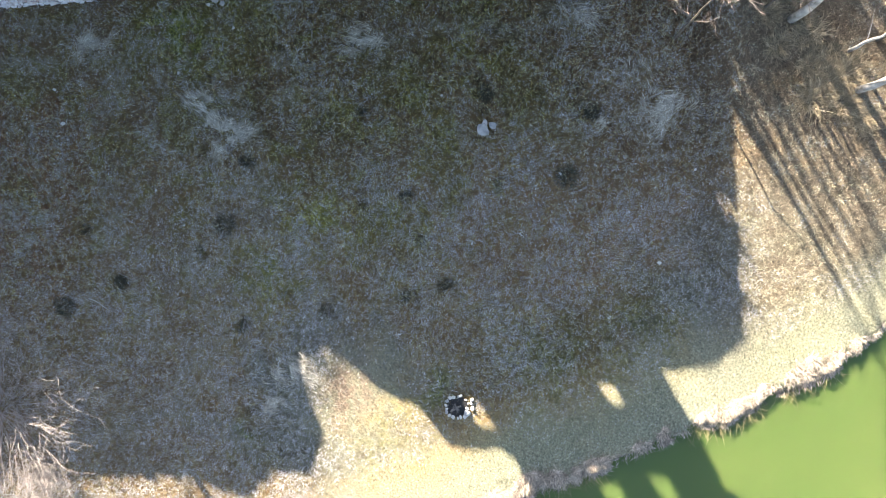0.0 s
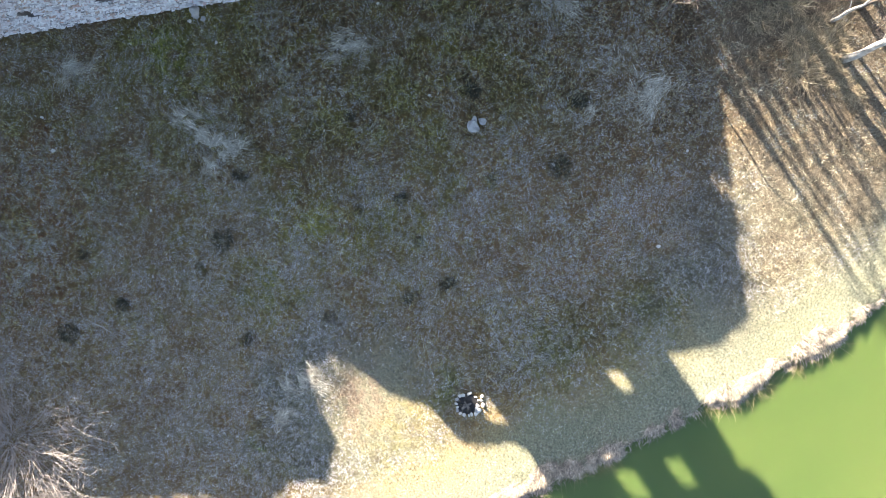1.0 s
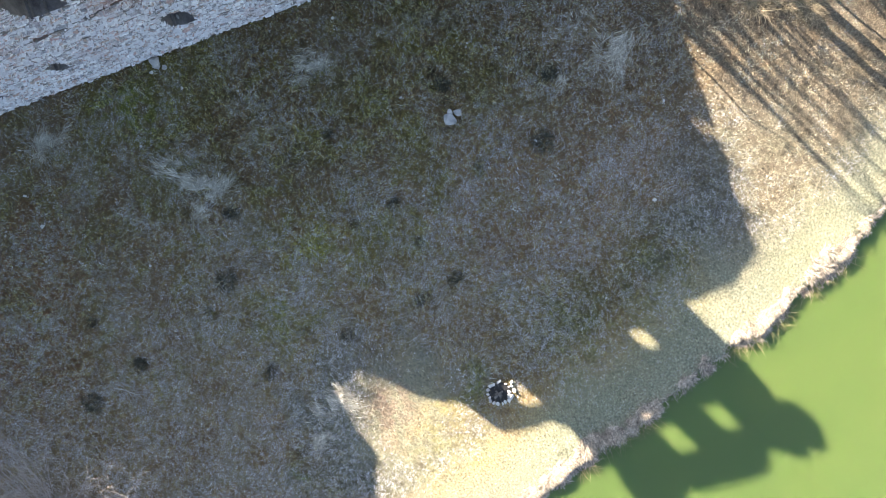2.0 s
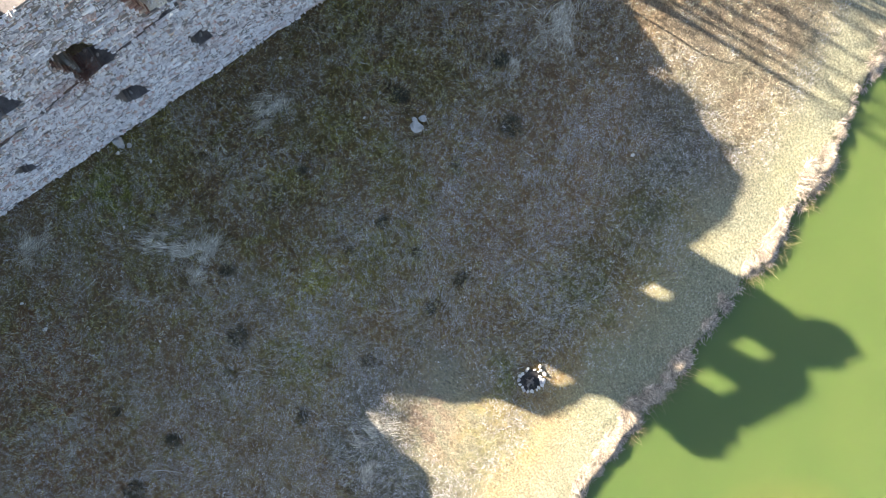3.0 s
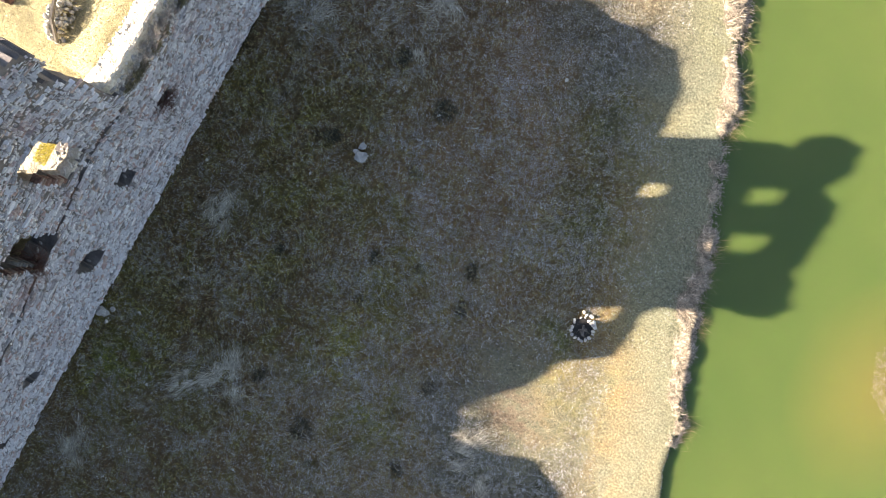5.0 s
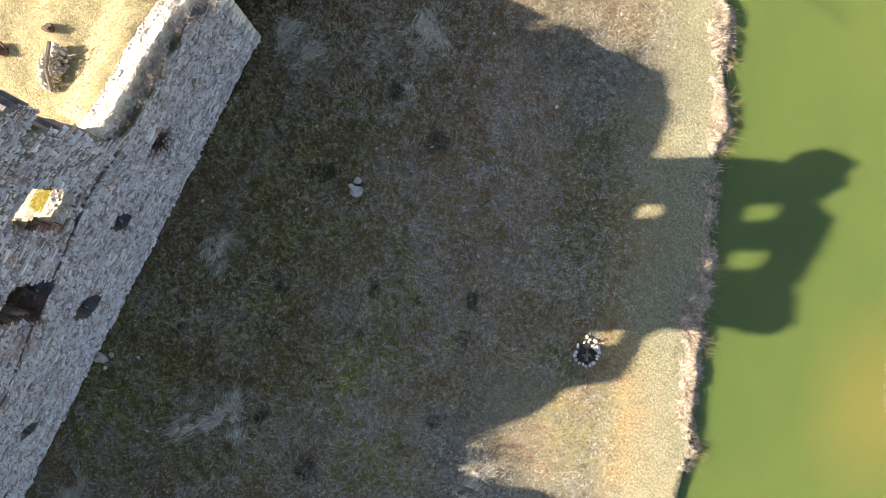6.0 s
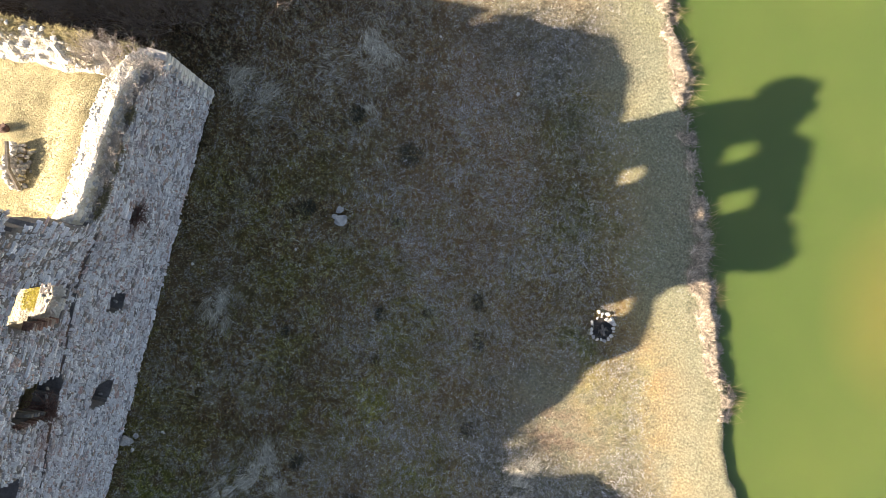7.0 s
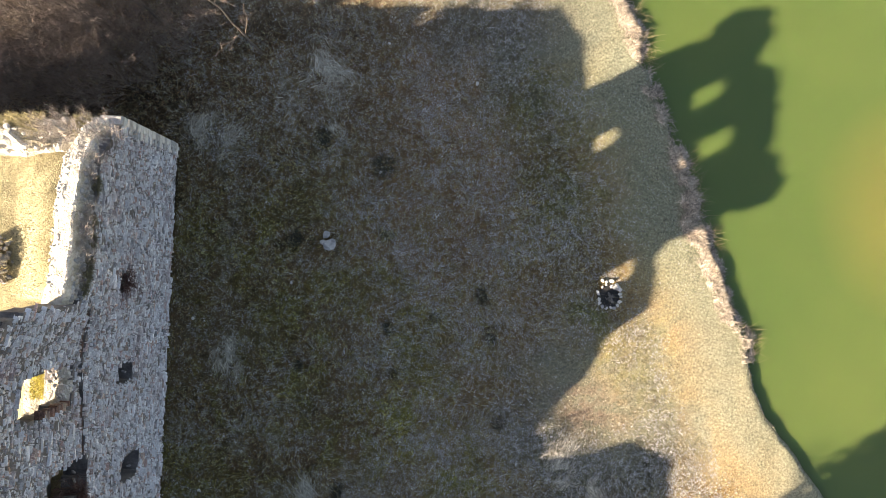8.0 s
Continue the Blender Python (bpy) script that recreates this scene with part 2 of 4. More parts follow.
def height(x, y):
    z = 0.10 * (rough_noise(x * 0.35, y * 0.35, 3) - 0.5) + 0.05 * (rough_noise(x * 1.7, y * 1.7, 9) - 0.5)
    d = bank_gap(x, y)
    s = np.clip((d + 0.35) / 0.7, 0, 1)
    s = s * s * (3 - 2 * s)
    f = np.clip((x - np.interp(y, FAR_Y, FAR_X)) / 1.5 + 0.5, 0, 1)
    s = s * (1 - f * f * (3 - 2 * f))
    return z - 1.3 * s


def blob(x, y, cx, cy, r, soft=0.5, seed=0):
    d = np.hypot(x - cx, y - cy)
    near = d < r * (1.5 + 0.5 * soft)
    amount = np.zeros(np.shape(x))
    wob = r * 0.9 * (rough_noise(x[near] * 0.8, y[near] * 0.8, 40 + seed) - 0.5)
    amount[near] = np.clip((r - d[near] - wob) / (r * soft) + 0.5, 0, 1)
    return amount


def strip(x, y, points, width):
    """How much a place lies on a worn line through points."""
    best = np.full(np.shape(x), 1e9)
    for (ax, ay), (bx, by) in zip(points, points[1:]):
        u = np.clip(((x - ax) * (bx - ax) + (y - ay) * (by - ay)) / ((bx - ax) ** 2 + (by - ay) ** 2), 0, 1)
        best = np.minimum(best, np.hypot(x - ax - u * (bx - ax), y - ay - u * (by - ay)))
    return np.clip((width - best) / width * 1.5 + 0.3 * (rough_noise(x * 2, y * 2, 70) - 0.5), 0, 1)


# dark rush tufts in the turf: x, y, size
RUSHES = [(5.6, 0.4, 1.3), (6.9, 4.8, 1.2), (9.5, 3.6, 1.2), (9.5, 0.6, 0.8), (9.7, -3.5, 1.0), (9.9, -5.4, 0.7), (13.8, -2.0, 1.1), (14.2, -3.9, 1.1), (14.6, -7.7, 1.0), (15.0, -11.7, 1.1),
          (13.7, -9.6, 0.7), (10.3, -12.0, 1.2), (11.3, -13.4, 0.8), (12.5, -17.5, 1.3), (13.5, -20.6, 1.2), (7.5, -10.6, 1.2), (5.8, -5.1, 1.0), (9.9, -19.0, 0.9), (11.7, -3.0, 0.8), (19.1, -11.9, 0.7), (21.2, -10.6, 0.45), (21.15, -9.5, 0.4), (21.4, -10.0, 0.45)]


def tone(x, y):
    """The turf's colour: straw by the pond, moss by the wall, leaf litter between, some sun and shade put in."""
    x, y = np.asarray(x, float), np.asarray(y, float)
    gap = bank_gap(x, y)
    px, py = x, y
    x, y = px + 1.6 * (rough_noise(px * 0.55 + 3, py * 0.55, 101) - 0.5), py + 1.6 * (rough_noise(px * 0.55, py * 0.55 + 7, 103) - 0.5)
    c = np.empty(x.shape + (3,))
    n1, n2, n3 = rough_noise(x * 0.25, y * 0.25, 11), rough_noise(x * 0.9, y * 0.9, 21), rough_noise(x * 0.5, y * 0.5, 31)
    n4 = rough_noise(x * 2.6, y * 2.6, 41, 3)
    n5 = rough_noise(x * 1.4 + 9, y * 1.4, 51)

    def lay(amount, rgb):
        c[...] = c * (1 - amount[..., None]) + np.array(rgb) * amount[..., None]
    c[...] = (0.34, 0.265, 0.2)
    lay(np.clip((n2 - 0.45) * 6, 0, 1) * 0.6, (0.385, 0.335, 0.275))
    lay(np.clip((n4 - 0.55) * 7, 0, 1) * 0.6, (0.16, 0.14, 0.11))
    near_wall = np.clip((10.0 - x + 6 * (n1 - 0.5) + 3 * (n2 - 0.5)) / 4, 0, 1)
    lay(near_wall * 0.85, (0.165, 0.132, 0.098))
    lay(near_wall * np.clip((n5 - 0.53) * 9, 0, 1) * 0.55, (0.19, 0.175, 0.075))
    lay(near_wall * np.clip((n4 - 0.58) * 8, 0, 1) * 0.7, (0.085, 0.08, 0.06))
    litter = np.clip(1 - np.hypot((x - 11.5) / 4.5, (y - 3.5) / 8) + 0.8 * (n1 - 0.5), 0, 1)
    lay(np.clip(litter * 2.2, 0, 1) * 0.75, (0.38, 0.275, 0.23))
    far_litter = np.clip((-11 - y + 6 * (n1 - 0.5)) / 4, 0, 1)
    lay(far_litter * 0.6, (0.31, 0.245, 0.215))
    lay(np.clip((n3 - 0.52) * 7, 0, 1) * np.clip((-2 - y) / 3, 0, 1) * 0.55, (0.37, 0.355, 0.33))
    lay(np.clip((n5 - 0.54) * 8, 0, 1) * np.clip((3 - y) / 3, 0, 1) * np.clip((17 - x) / 4, 0, 1) * 0.5, (0.235, 0.235, 0.095))
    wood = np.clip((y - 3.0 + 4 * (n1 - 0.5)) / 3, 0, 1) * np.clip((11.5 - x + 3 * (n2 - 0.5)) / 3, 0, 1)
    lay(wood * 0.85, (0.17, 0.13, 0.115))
    # nearly black in the strip just north of the side wall
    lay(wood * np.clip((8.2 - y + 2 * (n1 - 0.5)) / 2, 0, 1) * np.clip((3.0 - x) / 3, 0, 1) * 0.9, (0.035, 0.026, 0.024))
    lay(wood * np.clip((n2 - 0.5) * 6, 0, 1) * 0.3, (0.27, 0.22, 0.2))
    straw = np.clip((gap + 3.2 + 3 * (n1 - 0.5)) / 3.4, 0, 1)
    # two extra pale straw patches, placed where the sun reaches the turf
    straw = np.maximum(straw, blob(x, y, 19.5, -7.5, 4.2, 0.5, 3))
    straw = np.maximum(straw, blob(x, y, 15.5, 13.0, 5.5, 0.6, 4))
    lay(straw * 0.85, (0.244, 0.241, 0.156))
    lay(straw * np.clip((n2 - 0.48) * 5, 0, 1) * 0.5, (0.215, 0.185, 0.115))
    lay(straw * np.clip((n4 - 0.6) * 7, 0, 1) * 0.35, (0.2, 0.165, 0.105))
    # greenish turf, also toned down along the stretch the wall shades
    shaded_green_band = np.clip(1.4 - np.abs(x - 20.4 + 0.3 * y) / 4.0 + 1.4 * (n5 - 0.5), 0, 1) * np.clip((y + 3.5) / 4, 0, 1) * np.clip((10 - y) / 3, 0, 1) * np.clip((-gap - 0.2) / 0.8, 0, 1)
    lay(shaded_green_band * 0.92, (0.165, 0.172, 0.125))
    for cx, cy, r, rgb, a in ((20.6, -5.1, 1.9, (0.28, 0.25, 0.09), 0.6), (18.6, -6.8, 1.5, (0.27, 0.19, 0.135), 0.8), (17.2, 12.6, 1.6, (0.27, 0.25, 0.09), 0.7), (10.2, -7.1, 1.4, (0.22, 0.235, 0.06), 0.6), (13.2, -9.5, 1.8, (0.21, 0.24, 0.08), 0.5),
                              (1.7, -12.5, 1.8, (0.15, 0.2, 0.05), 0.6), (5.4, -11.9, 1.3, (0.42, 0.4, 0.36), 0.7), (6.6, -10.8, 0.9, (0.42, 0.4, 0.37), 0.6),
                              (2.8, -4.6, 0.9, (0.36, 0.34, 0.32), 0.7), (0.9, -18.3, 1.0, (0.36, 0.35, 0.33), 0.6), (6.6, 6.6, 1.7, (0.46, 0.42, 0.39), 0.5),
                              (2.8, 4.4, 1.3, (0.36, 0.345, 0.33), 0.6), (13, -12.5, 1.8, (0.38, 0.365, 0.34), 0.45), (8.5, 13, 2.5, (0.30, 0.22, 0.14), 0.7), (16, 14, 2.4, (0.34, 0.29, 0.13), 0.5),
                              (7.0, -22.2, 3.4, (0.26, 0.15, 0.115), 0.95), (4.8, -19.5, 1.6, (0.23, 0.14, 0.105), 0.85), (11.5, -22.0, 2.4, (0.22, 0.13, 0.105), 0.85), (7.4, 8.0, 1.5, (0.4, 0.36, 0.33), 0.6), (1.5, 4.9, 1.2, (0.25, 0.25, 0.25), 0.6),
                              (10.4, -7.7, 1.0, (0.27, 0.3, 0.06), 0.8), (11.0, -4.1, 1.3, (0.2, 0.21, 0.08), 0.6), (1.4, -13.6, 1.4, (0.14, 0.2, 0.045), 0.7), (12.5, -10.9, 1.2, (0.2, 0.24, 0.08), 0.6), (18.9, -2.9, 1.0, (0.12, 0.15, 0.05), 0.8), (20.6, -11.9, 1.2, (0.15, 0.19, 0.06), 0.7), (17.0, 2.5, 1.8, (0.13, 0.16, 0.07), 0.6), (15.6, 6.5, 1.6, (0.14, 0.165, 0.075), 0.6)):
        lay(blob(x, y, cx, cy, r, 1.0, int(cx * 3)) * a * np.clip(0.1 + 1.6 * n5 - 0.8 * (n4 > 0.55), 0, 1), rgb)
    for cx, cy, r in RUSHES:
        lay(np.clip(1.1 - np.hypot(px - cx, py - cy) / (0.45 * r) + 2.4 * (n4 - 0.5), 0, 1) * 0.8, (0.05, 0.047, 0.034))
    lay(strip(x, y, ((2.6, -24), (2.0, -18.7), (2.3, -14.5)), 0.7) * 0.5, (0.36, 0.36, 0.27))
    lay(strip(x, y, ((22, -23), (20.2, -20), (19.4, -17), (19.4, -14.5), (20.6, -12)), 0.5) * 0.5, (0.36, 0.35, 0.33))
    lay(strip(x, y, ((0.9, 5.9), (2.2, 4.0), (2.7, 2.6), (2.7, -0.3), (2.7, -4.0), (2.4, -5.2)), 0.45) * 0.45, (0.25, 0.255, 0.25))
    lay(strip(x, y, ((19.9, -21), (19.3, -18), (19.2, -15), (19.8, -13), (20.9, -12)), 0.55) * 0.4, (0.27, 0.275, 0.26))
    n6, n7 = rough_noise(px * 0.8 + 5, py * 0.8 + 2, 121), rough_noise(px * 0.65 + 1, py * 0.65 + 8, 131)
    lay(np.clip((n6 - 0.53) * 9, 0, 1) * (1 - straw) * 0.4, (0.21, 0.145, 0.112))
    lay(np.clip((n7 - 0.53) * 9, 0, 1) * (1 - straw) * np.clip((13 - px) / 4, 0, 1) * np.clip((4 - py) / 3, 0, 1) * 0.4, (0.165, 0.175, 0.065))
    c *= np.stack([1.2 - 0.2 * straw, np.ones_like(straw), 0.6 + 0.4 * straw], -1)
    x, y = px, py
    # brown wood-edge turf, darkened as well for tree shadow over it
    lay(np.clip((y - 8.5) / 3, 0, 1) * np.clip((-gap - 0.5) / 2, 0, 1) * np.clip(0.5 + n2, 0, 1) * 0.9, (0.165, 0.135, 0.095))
    lay(np.clip((gap + 4) / 2, 0, 1) * 0.55, (0.222, 0.238, 0.165))
    bare = np.clip((gap + 0.25) * 4, 0, 1)
    lay(bare, (0.11, 0.085, 0.06))
    lay(np.clip((x - np.interp(y, FAR_Y, FAR_X)) + 1.5, 0, 1), (0.42, 0.33, 0.15))
    return c


def ground_sheet():
    core_x, core_y = np.arange(-9, 36, 0.17), np.arange(-30, 24, 0.16)
    reach = np.array([2, 5, 10, 20, 45, 100, 220, 500, 1500])
    xs = np.concatenate([core_x[0] - reach[::-1], core_x, core_x[-1] + reach])
    ys = np.concatenate([core_y[0] - reach[::-1], core_y, core_y[-1] + reach])
    gx, gy = np.meshgrid(xs, ys, indexing="ij")
    verts = np.stack([gx, gy, height(gx, gy)], -1).reshape(-1, 3)
    nx, ny = len(xs), len(ys)
    i, j = np.meshgrid(np.arange(nx - 1), np.arange(ny - 1), indexing="ij")
    q = (i * ny + j).ravel()
    faces = np.stack([q, q + ny, q + ny + 1, q + 1], 1)
    me = mesh_of("ground", verts.tolist(), faces.tolist(), GROUND, True)
    vx, vy = verts[:, 0], verts[:, 1]
    # ground stays paler under straw, and in the patch the sun reaches
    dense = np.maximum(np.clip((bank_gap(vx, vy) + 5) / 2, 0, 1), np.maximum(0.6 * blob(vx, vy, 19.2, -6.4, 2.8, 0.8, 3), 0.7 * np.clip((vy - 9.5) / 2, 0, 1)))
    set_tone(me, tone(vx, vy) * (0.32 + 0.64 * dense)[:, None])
    return tagged(new("ground", me), "uneven winter turf with moss, litter and straw by a pond", "ground", kind="structure")


ground = ground_sheet()

bm = bmesh.new()
bmesh.ops.create_cube(bm, size=1, matrix=Matrix.Translation((110, 0, WATER_Z - 2)) @ Matrix.Diagonal((220, 300, 4, 1)))
me = bpy.data.meshes.new("water")
bm.to_mesh(me)
bm.free()
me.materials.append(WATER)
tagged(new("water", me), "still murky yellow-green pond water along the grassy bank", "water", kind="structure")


# ---- the ruin ----
FACE, SKEW = 0.35, 0.05


def lean(y):
    """The old wall bulges outward towards its corner."""
    u = np.clip((np.asarray(y) + 3.9) / 3.2, 0, 1)
    return 0.02 + 0.07 * u * u * (3 - 2 * u)


def on_wall(y, z, out=0.0):
    """A place on the ruin's outer face, or out metres in front of it."""
    u = min(max((y + 3.9) / 3.2, 0.0), 1.0)
    return Vector((FACE + SKEW * y + (0.02 + 0.07 * u * u * (3 - 2 * u)) * min(z, 8.2) - 0.12 * max(z - 8.2, 0) + out, y - SKEW * out, z))


GROOVE = (7.5, 0.145)
# crest of the outer leaf and of the core behind it, along y
CREST_Y = np.array([-60, -27, -26, -24.8, -24.0, -23.2, -21.9, -20.8, -20.05, -19.55, -19.15, -19.0, -18.0, -17, -15.4, -14.3, -13.75, -13.2, -12.92, -12.78, -12.7, -12.1, -11.5, -11.0, -10.7, -10.66, -10.2, -9.0, -8.25, -7.5, -7.0, -5.95, -4.75, -4.35, -3.95, -3.55, -2.9, -1.8, -1.2, -0.9, -0.6])
CREST_Z = np.array([11.6, 11.2, 11.2, 11.6, 11.7, 11.36, 11.04, 10.98, 10.9, 10.7, 10.24, 9.6, 8.5, 8.0, 7.9, 8.9, 9.08, 9.27, 9.45, 9.95, 10.4, 10.42, 10.42, 10.42, 10.4, 12.78, 13.0, 12.9, 12.7, 12.66, 12.78, 12.75, 12.7, 12.5, 12.15, 12.34, 12.45, 12.24, 11.95, 11.8, 11.5])
# crest of the low stretch beside the tall part, and of the rubble core behind its facing
LOW_Y = np.array([-1.7, 0.2, 1.4, 2.8, 3.3, 3.9, 4.15, 4.5])
LOW_Z = np.array([8.1, 7.6, 7.65, 7.4, 6.9, 6.3, 6.0, 5.6])
CORE_Y = np.array([-1.7, -1.3, 0.2, 1.4, 2.8, 3.6, 4.3])
CORE_Z = np.array([8.35, 8.35, 8.2, 8.1, 7.7, 6.9, 6.1])


def standing(y, z, tall_only=False):
    """Where masonry still stands: the tall part ends in a slightly overhanging broken edge."""
    tall = (z < np.interp(y, CREST_Y, CREST_Z)) & (y < np.interp(z, [8.2, 9.3, 10.05, 10.57, 11.19, 11.3, 11.42, 11.8, 12.1, 12.34], [-1.65, -1.68, -1.63, -1.75, -2.08, -1.95, -1.37, -1.27, -1.35, -1.6]))
    # the southern broken edge overhangs too
    tall = tall & ~((z > 10.42) & (y > -10.9) & (y < np.interp(z, [10.42, 11.1, 11.5, 11.75, 12.25, 12.8], [-10.1, -10.25, -10.12, -10.2, -10.5, -10.66])))
    return tall if tall_only else tall | ((y > -1.7) & (z < np.interp(y, LOW_Y, LOW_Z)))


# openings in the outer leaf: y from, y to, z from, z to, rounded share
OPENINGS = [(-4.95, -3.5, 7.32, 9.7, 0.35), (-8.25, -6.75, 6.2, 8.5, 0.6), (-11.5, -9.9, 7.2, 10.22, 0.1), (-5.2, -3.6, 10.68, 11.95, 0.3), (-7.65, -6.0, 10.95, 12.1, 0.3),
            (-5.0, -4.25, 3.2, 4.5, 0.6), (-8.9, -7.8, 2.3, 3.8, 0.7), (-1.6, -0.75, 4.5, 5.4, 0.8), (-14.4, -13.6, 2.2, 3.2, 0.7), (-17.9, -17.2, 1.6, 2.6, 0.7)]
# openings in the added inner leaf, sized for the sun patches they let through
SUN_SLOTS = [(-5.45, -3.6, 6.9, 8.12, 0.1), (-5.55, -4.6, 9.56, 10.26, 0.7), (-11.9, -11.0, 9.98, 10.9, 0.4), (-5.62, -4.7, 10.8, 12.36, 0.3), (-8.2, -7.1, 11.3, 12.62, 0.4)]


def within(y, z, boxes, grow=0.0):
    inside = np.zeros(np.shape(y), bool)
    for a, b, lo, hi, r in boxes:
        u, v = np.abs(y - (a + b) / 2) / ((b - a) / 2 + grow), np.abs(z - (lo + hi) / 2) / ((hi - lo) / 2 + grow)
        p = 2 + 6 * (1 - r)
        inside |= (u ** p + v ** p) < 1
    return inside


def leaf(name, front, back, rise, holes, cell, mat, ragged, y0=-44.0, y1=4.45, tall_only=False):
    """One leaf of the wall: small cells of rubble, left out above the crest and in the openings."""
    ny, nz = int(round((y1 - y0) / cell)), int(14.6 / cell)
    yc, zc = y0 + (np.arange(ny) + 0.5) * cell, -0.4 + (np.arange(nz) + 0.5) * cell
    gy, gz = np.meshgrid(yc, zc, indexing="ij")
    wob = rough_noise(gy * 1.3, gz * 1.3, 17) - 0.5
    full = standing(gy + ragged * wob, gz + ragged * wob * 2 - rise, tall_only)
    full &= ~within(gy + min(0.25, ragged) * wob, gz + min(0.25, ragged) * wob, holes)
    if front == 0:
        full &= ~((np.abs(gz - GROOVE[0] - GROOVE[1] * gy) < 0.14) & (gy < -1.9) & (gy > -13))
    verts, index, faces = [], {}, []

    def vert(i, j, k):
        key = (i, j, k)
        if key not in index:
            y, z = y0 + i * cell, -0.4 + j * cell
            s = noise.noise(Vector((y * 1.9, z * 1.9, k * 7.3)))
            t = noise.noise(Vector((y * 3.1 + 40, z * 3.1, k * 5.1)))
            depth = (front if k == 0 else back) + 0.05 * s
            index[key] = len(verts)
            verts.append(on_wall(y + cell * 0.45 * t, z + cell * 0.45 * s, depth))
        return index[key]
    padded = np.zeros((ny + 2, nz + 2), bool)
    padded[1:-1, 1:-1] = full
    for i, j in zip(*np.nonzero(full)):
        i, j = int(i), int(j)
        a, b, c, d = (i, j), (i + 1, j), (i + 1, j + 1), (i, j + 1)
        faces.append((vert(*a, 0), vert(*b, 0), vert(*c, 0), vert(*d, 0)))
        faces.append((vert(*d, 1), vert(*c, 1), vert(*b, 1), vert(*a, 1)))
        for (di, dj), p, q in (((-1, 0), d, a), ((1, 0), b, c), ((0, -1), a, b), ((0, 1), c, d)):
            if not padded[i + 1 + di, j + 1 + dj]:
                faces.append((vert(*q, 0), vert(*p, 0), vert(*p, 1), vert(*q, 1)))
    return mesh_of(name, verts, faces, mat)


wall = tagged(new("wall_east", leaf("wall_east", 0, -0.85, 0, OPENINGS, 0.13, MORTAR, 0.18)),
              "tall ruined castle wall of grey rubble masonry with broken crest", "wall", kind="structure")


def broken_top():
    """The wall's broken top beside the tall part: a rubble slope behind the facing and a pale uneven crown."""
    ys = np.arange(-1.85, 4.4, 0.07)
    ds = [-0.08, -0.16, -0.24, -0.32, -0.4, -0.48, -0.56, -0.66, -0.76, -0.86, -0.96, -1.06, -1.16, -1.26, -1.36, -1.46, -1.56, -1.66, -1.8, -1.82]
    share = [0, 0.1, 0.35, 0.8, 1.12, 1.16, 1.12, 1.08, 1.03, 0.98, 0.93, 0.88, 0.82, 0.75, 0.65, 0.4, 0, -0.7, -1.6, None]
    verts, faces = [], []
    ds = [d * 0.78 for d in ds]
    for y in ys:
        low, high = float(np.interp(y, LOW_Y, LOW_Z)) - 0.2, float(np.interp(y, CORE_Y, CORE_Z))
        low = min(low, high - 0.3)
        for d, f in zip(ds, share):
            w = 1.3 * noise.noise(Vector((y * 1.1 + d, d * 1.7, 3))) + 0.5 * noise.noise(Vector((y * 4 - 3 * d, d * 6 + y, 9)))
            z = 4.8 if f is None else low + (high - low) * f + 0.035 * w + 0.03 * noise.noise(Vector((y * 9, d * 10, 5)))
            verts.append(on_wall(y + 0.05 * w, z, d + 0.06 * noise.noise(Vector((y * 4, d * 5, 21)))))
    n = len(ds)
    for i in range(len(ys) - 1):
        for k in range(n - 1):
            p = i * n + k
            faces.append((p, p + n, p + n + 1, p + 1))
    return mesh_of("rubble_core", verts, faces, CORE)


piece("rubble_core", broken_top(), wall, "pale rubble core of the broken wall")
# second leaf added behind the openings to block and shape the sun
piece("sun_trimming_leaf", leaf("sun_trimming_leaf", -1.5, -1.8, 0.35, SUN_SLOTS, 0.13, CORE, 0.1, -44.0, -2.9, True), wall, "added inner leaf that trims the sun through the openings")


def side_wall():
    """The ruin's north wall, running back from the corner, with a broken sunlit top."""
    x0, x1, cell = -16.0, 0.35, 0.2
    nx = int((x1 - x0) / cell)
    verts, faces = [], []
    rows = [(4.42, -0.4), (4.42, 3), (4.40, 0.97), (4.2, 1.0), (4.0, 1.01), (3.8, 1.0), (3.6, 1.01), (3.35, 0.99), (3.15, 0.93), (3.1, -0.4)]
    for i in range(nx + 1):
        x = x0 + i * cell
        top = 6.15 + 0.4 * (rough_noise(np.array(x * 0.7), np.array(0.0), 8) - 0.5) - max(0, x + 2.2) * 0.4
        for k, (y, z) in enumerate(rows):
            zz = z if z == -0.4 or z == 3 else top * z + 0.55 * (float(rough_noise(np.array(x * 2.1), np.array(y * 2.1), 12)) - 0.5)
            verts.append((x, y + 0.1 * noise.noise(Vector((x * 2, y * 3, zz))), zz))
    n = len(rows)
    for i in range(nx):
        for k in range(n - 1):
            q = i * n + k
            faces.append((q, q + 1, q + n + 1, q + n))
    faces += [tuple(range(n)), tuple(nx * n + k for k in reversed(range(n)))]
    return mesh_of("wall_north", verts, faces, CORE)


tagged(new("wall_north", side_wall()), "ruined side wall with a broken pale rubble top", "wall", kind="structure")


def yard_height(x, y):
    """The courtyard fill, banked up against the back of the wall."""
    up = np.clip((x - SKEW * y + 2.7) / 1.9, 0, 1)
    return 5.7 + 0.5 * (rough_noise(x * 0.4, y * 0.4, 2) - 0.5) + 1.35 * up * up * (3 - 2 * up) * np.clip((3.2 - y) / 1.5, 0, 1) * np.clip((y + 1.7) * 3, 0, 1)


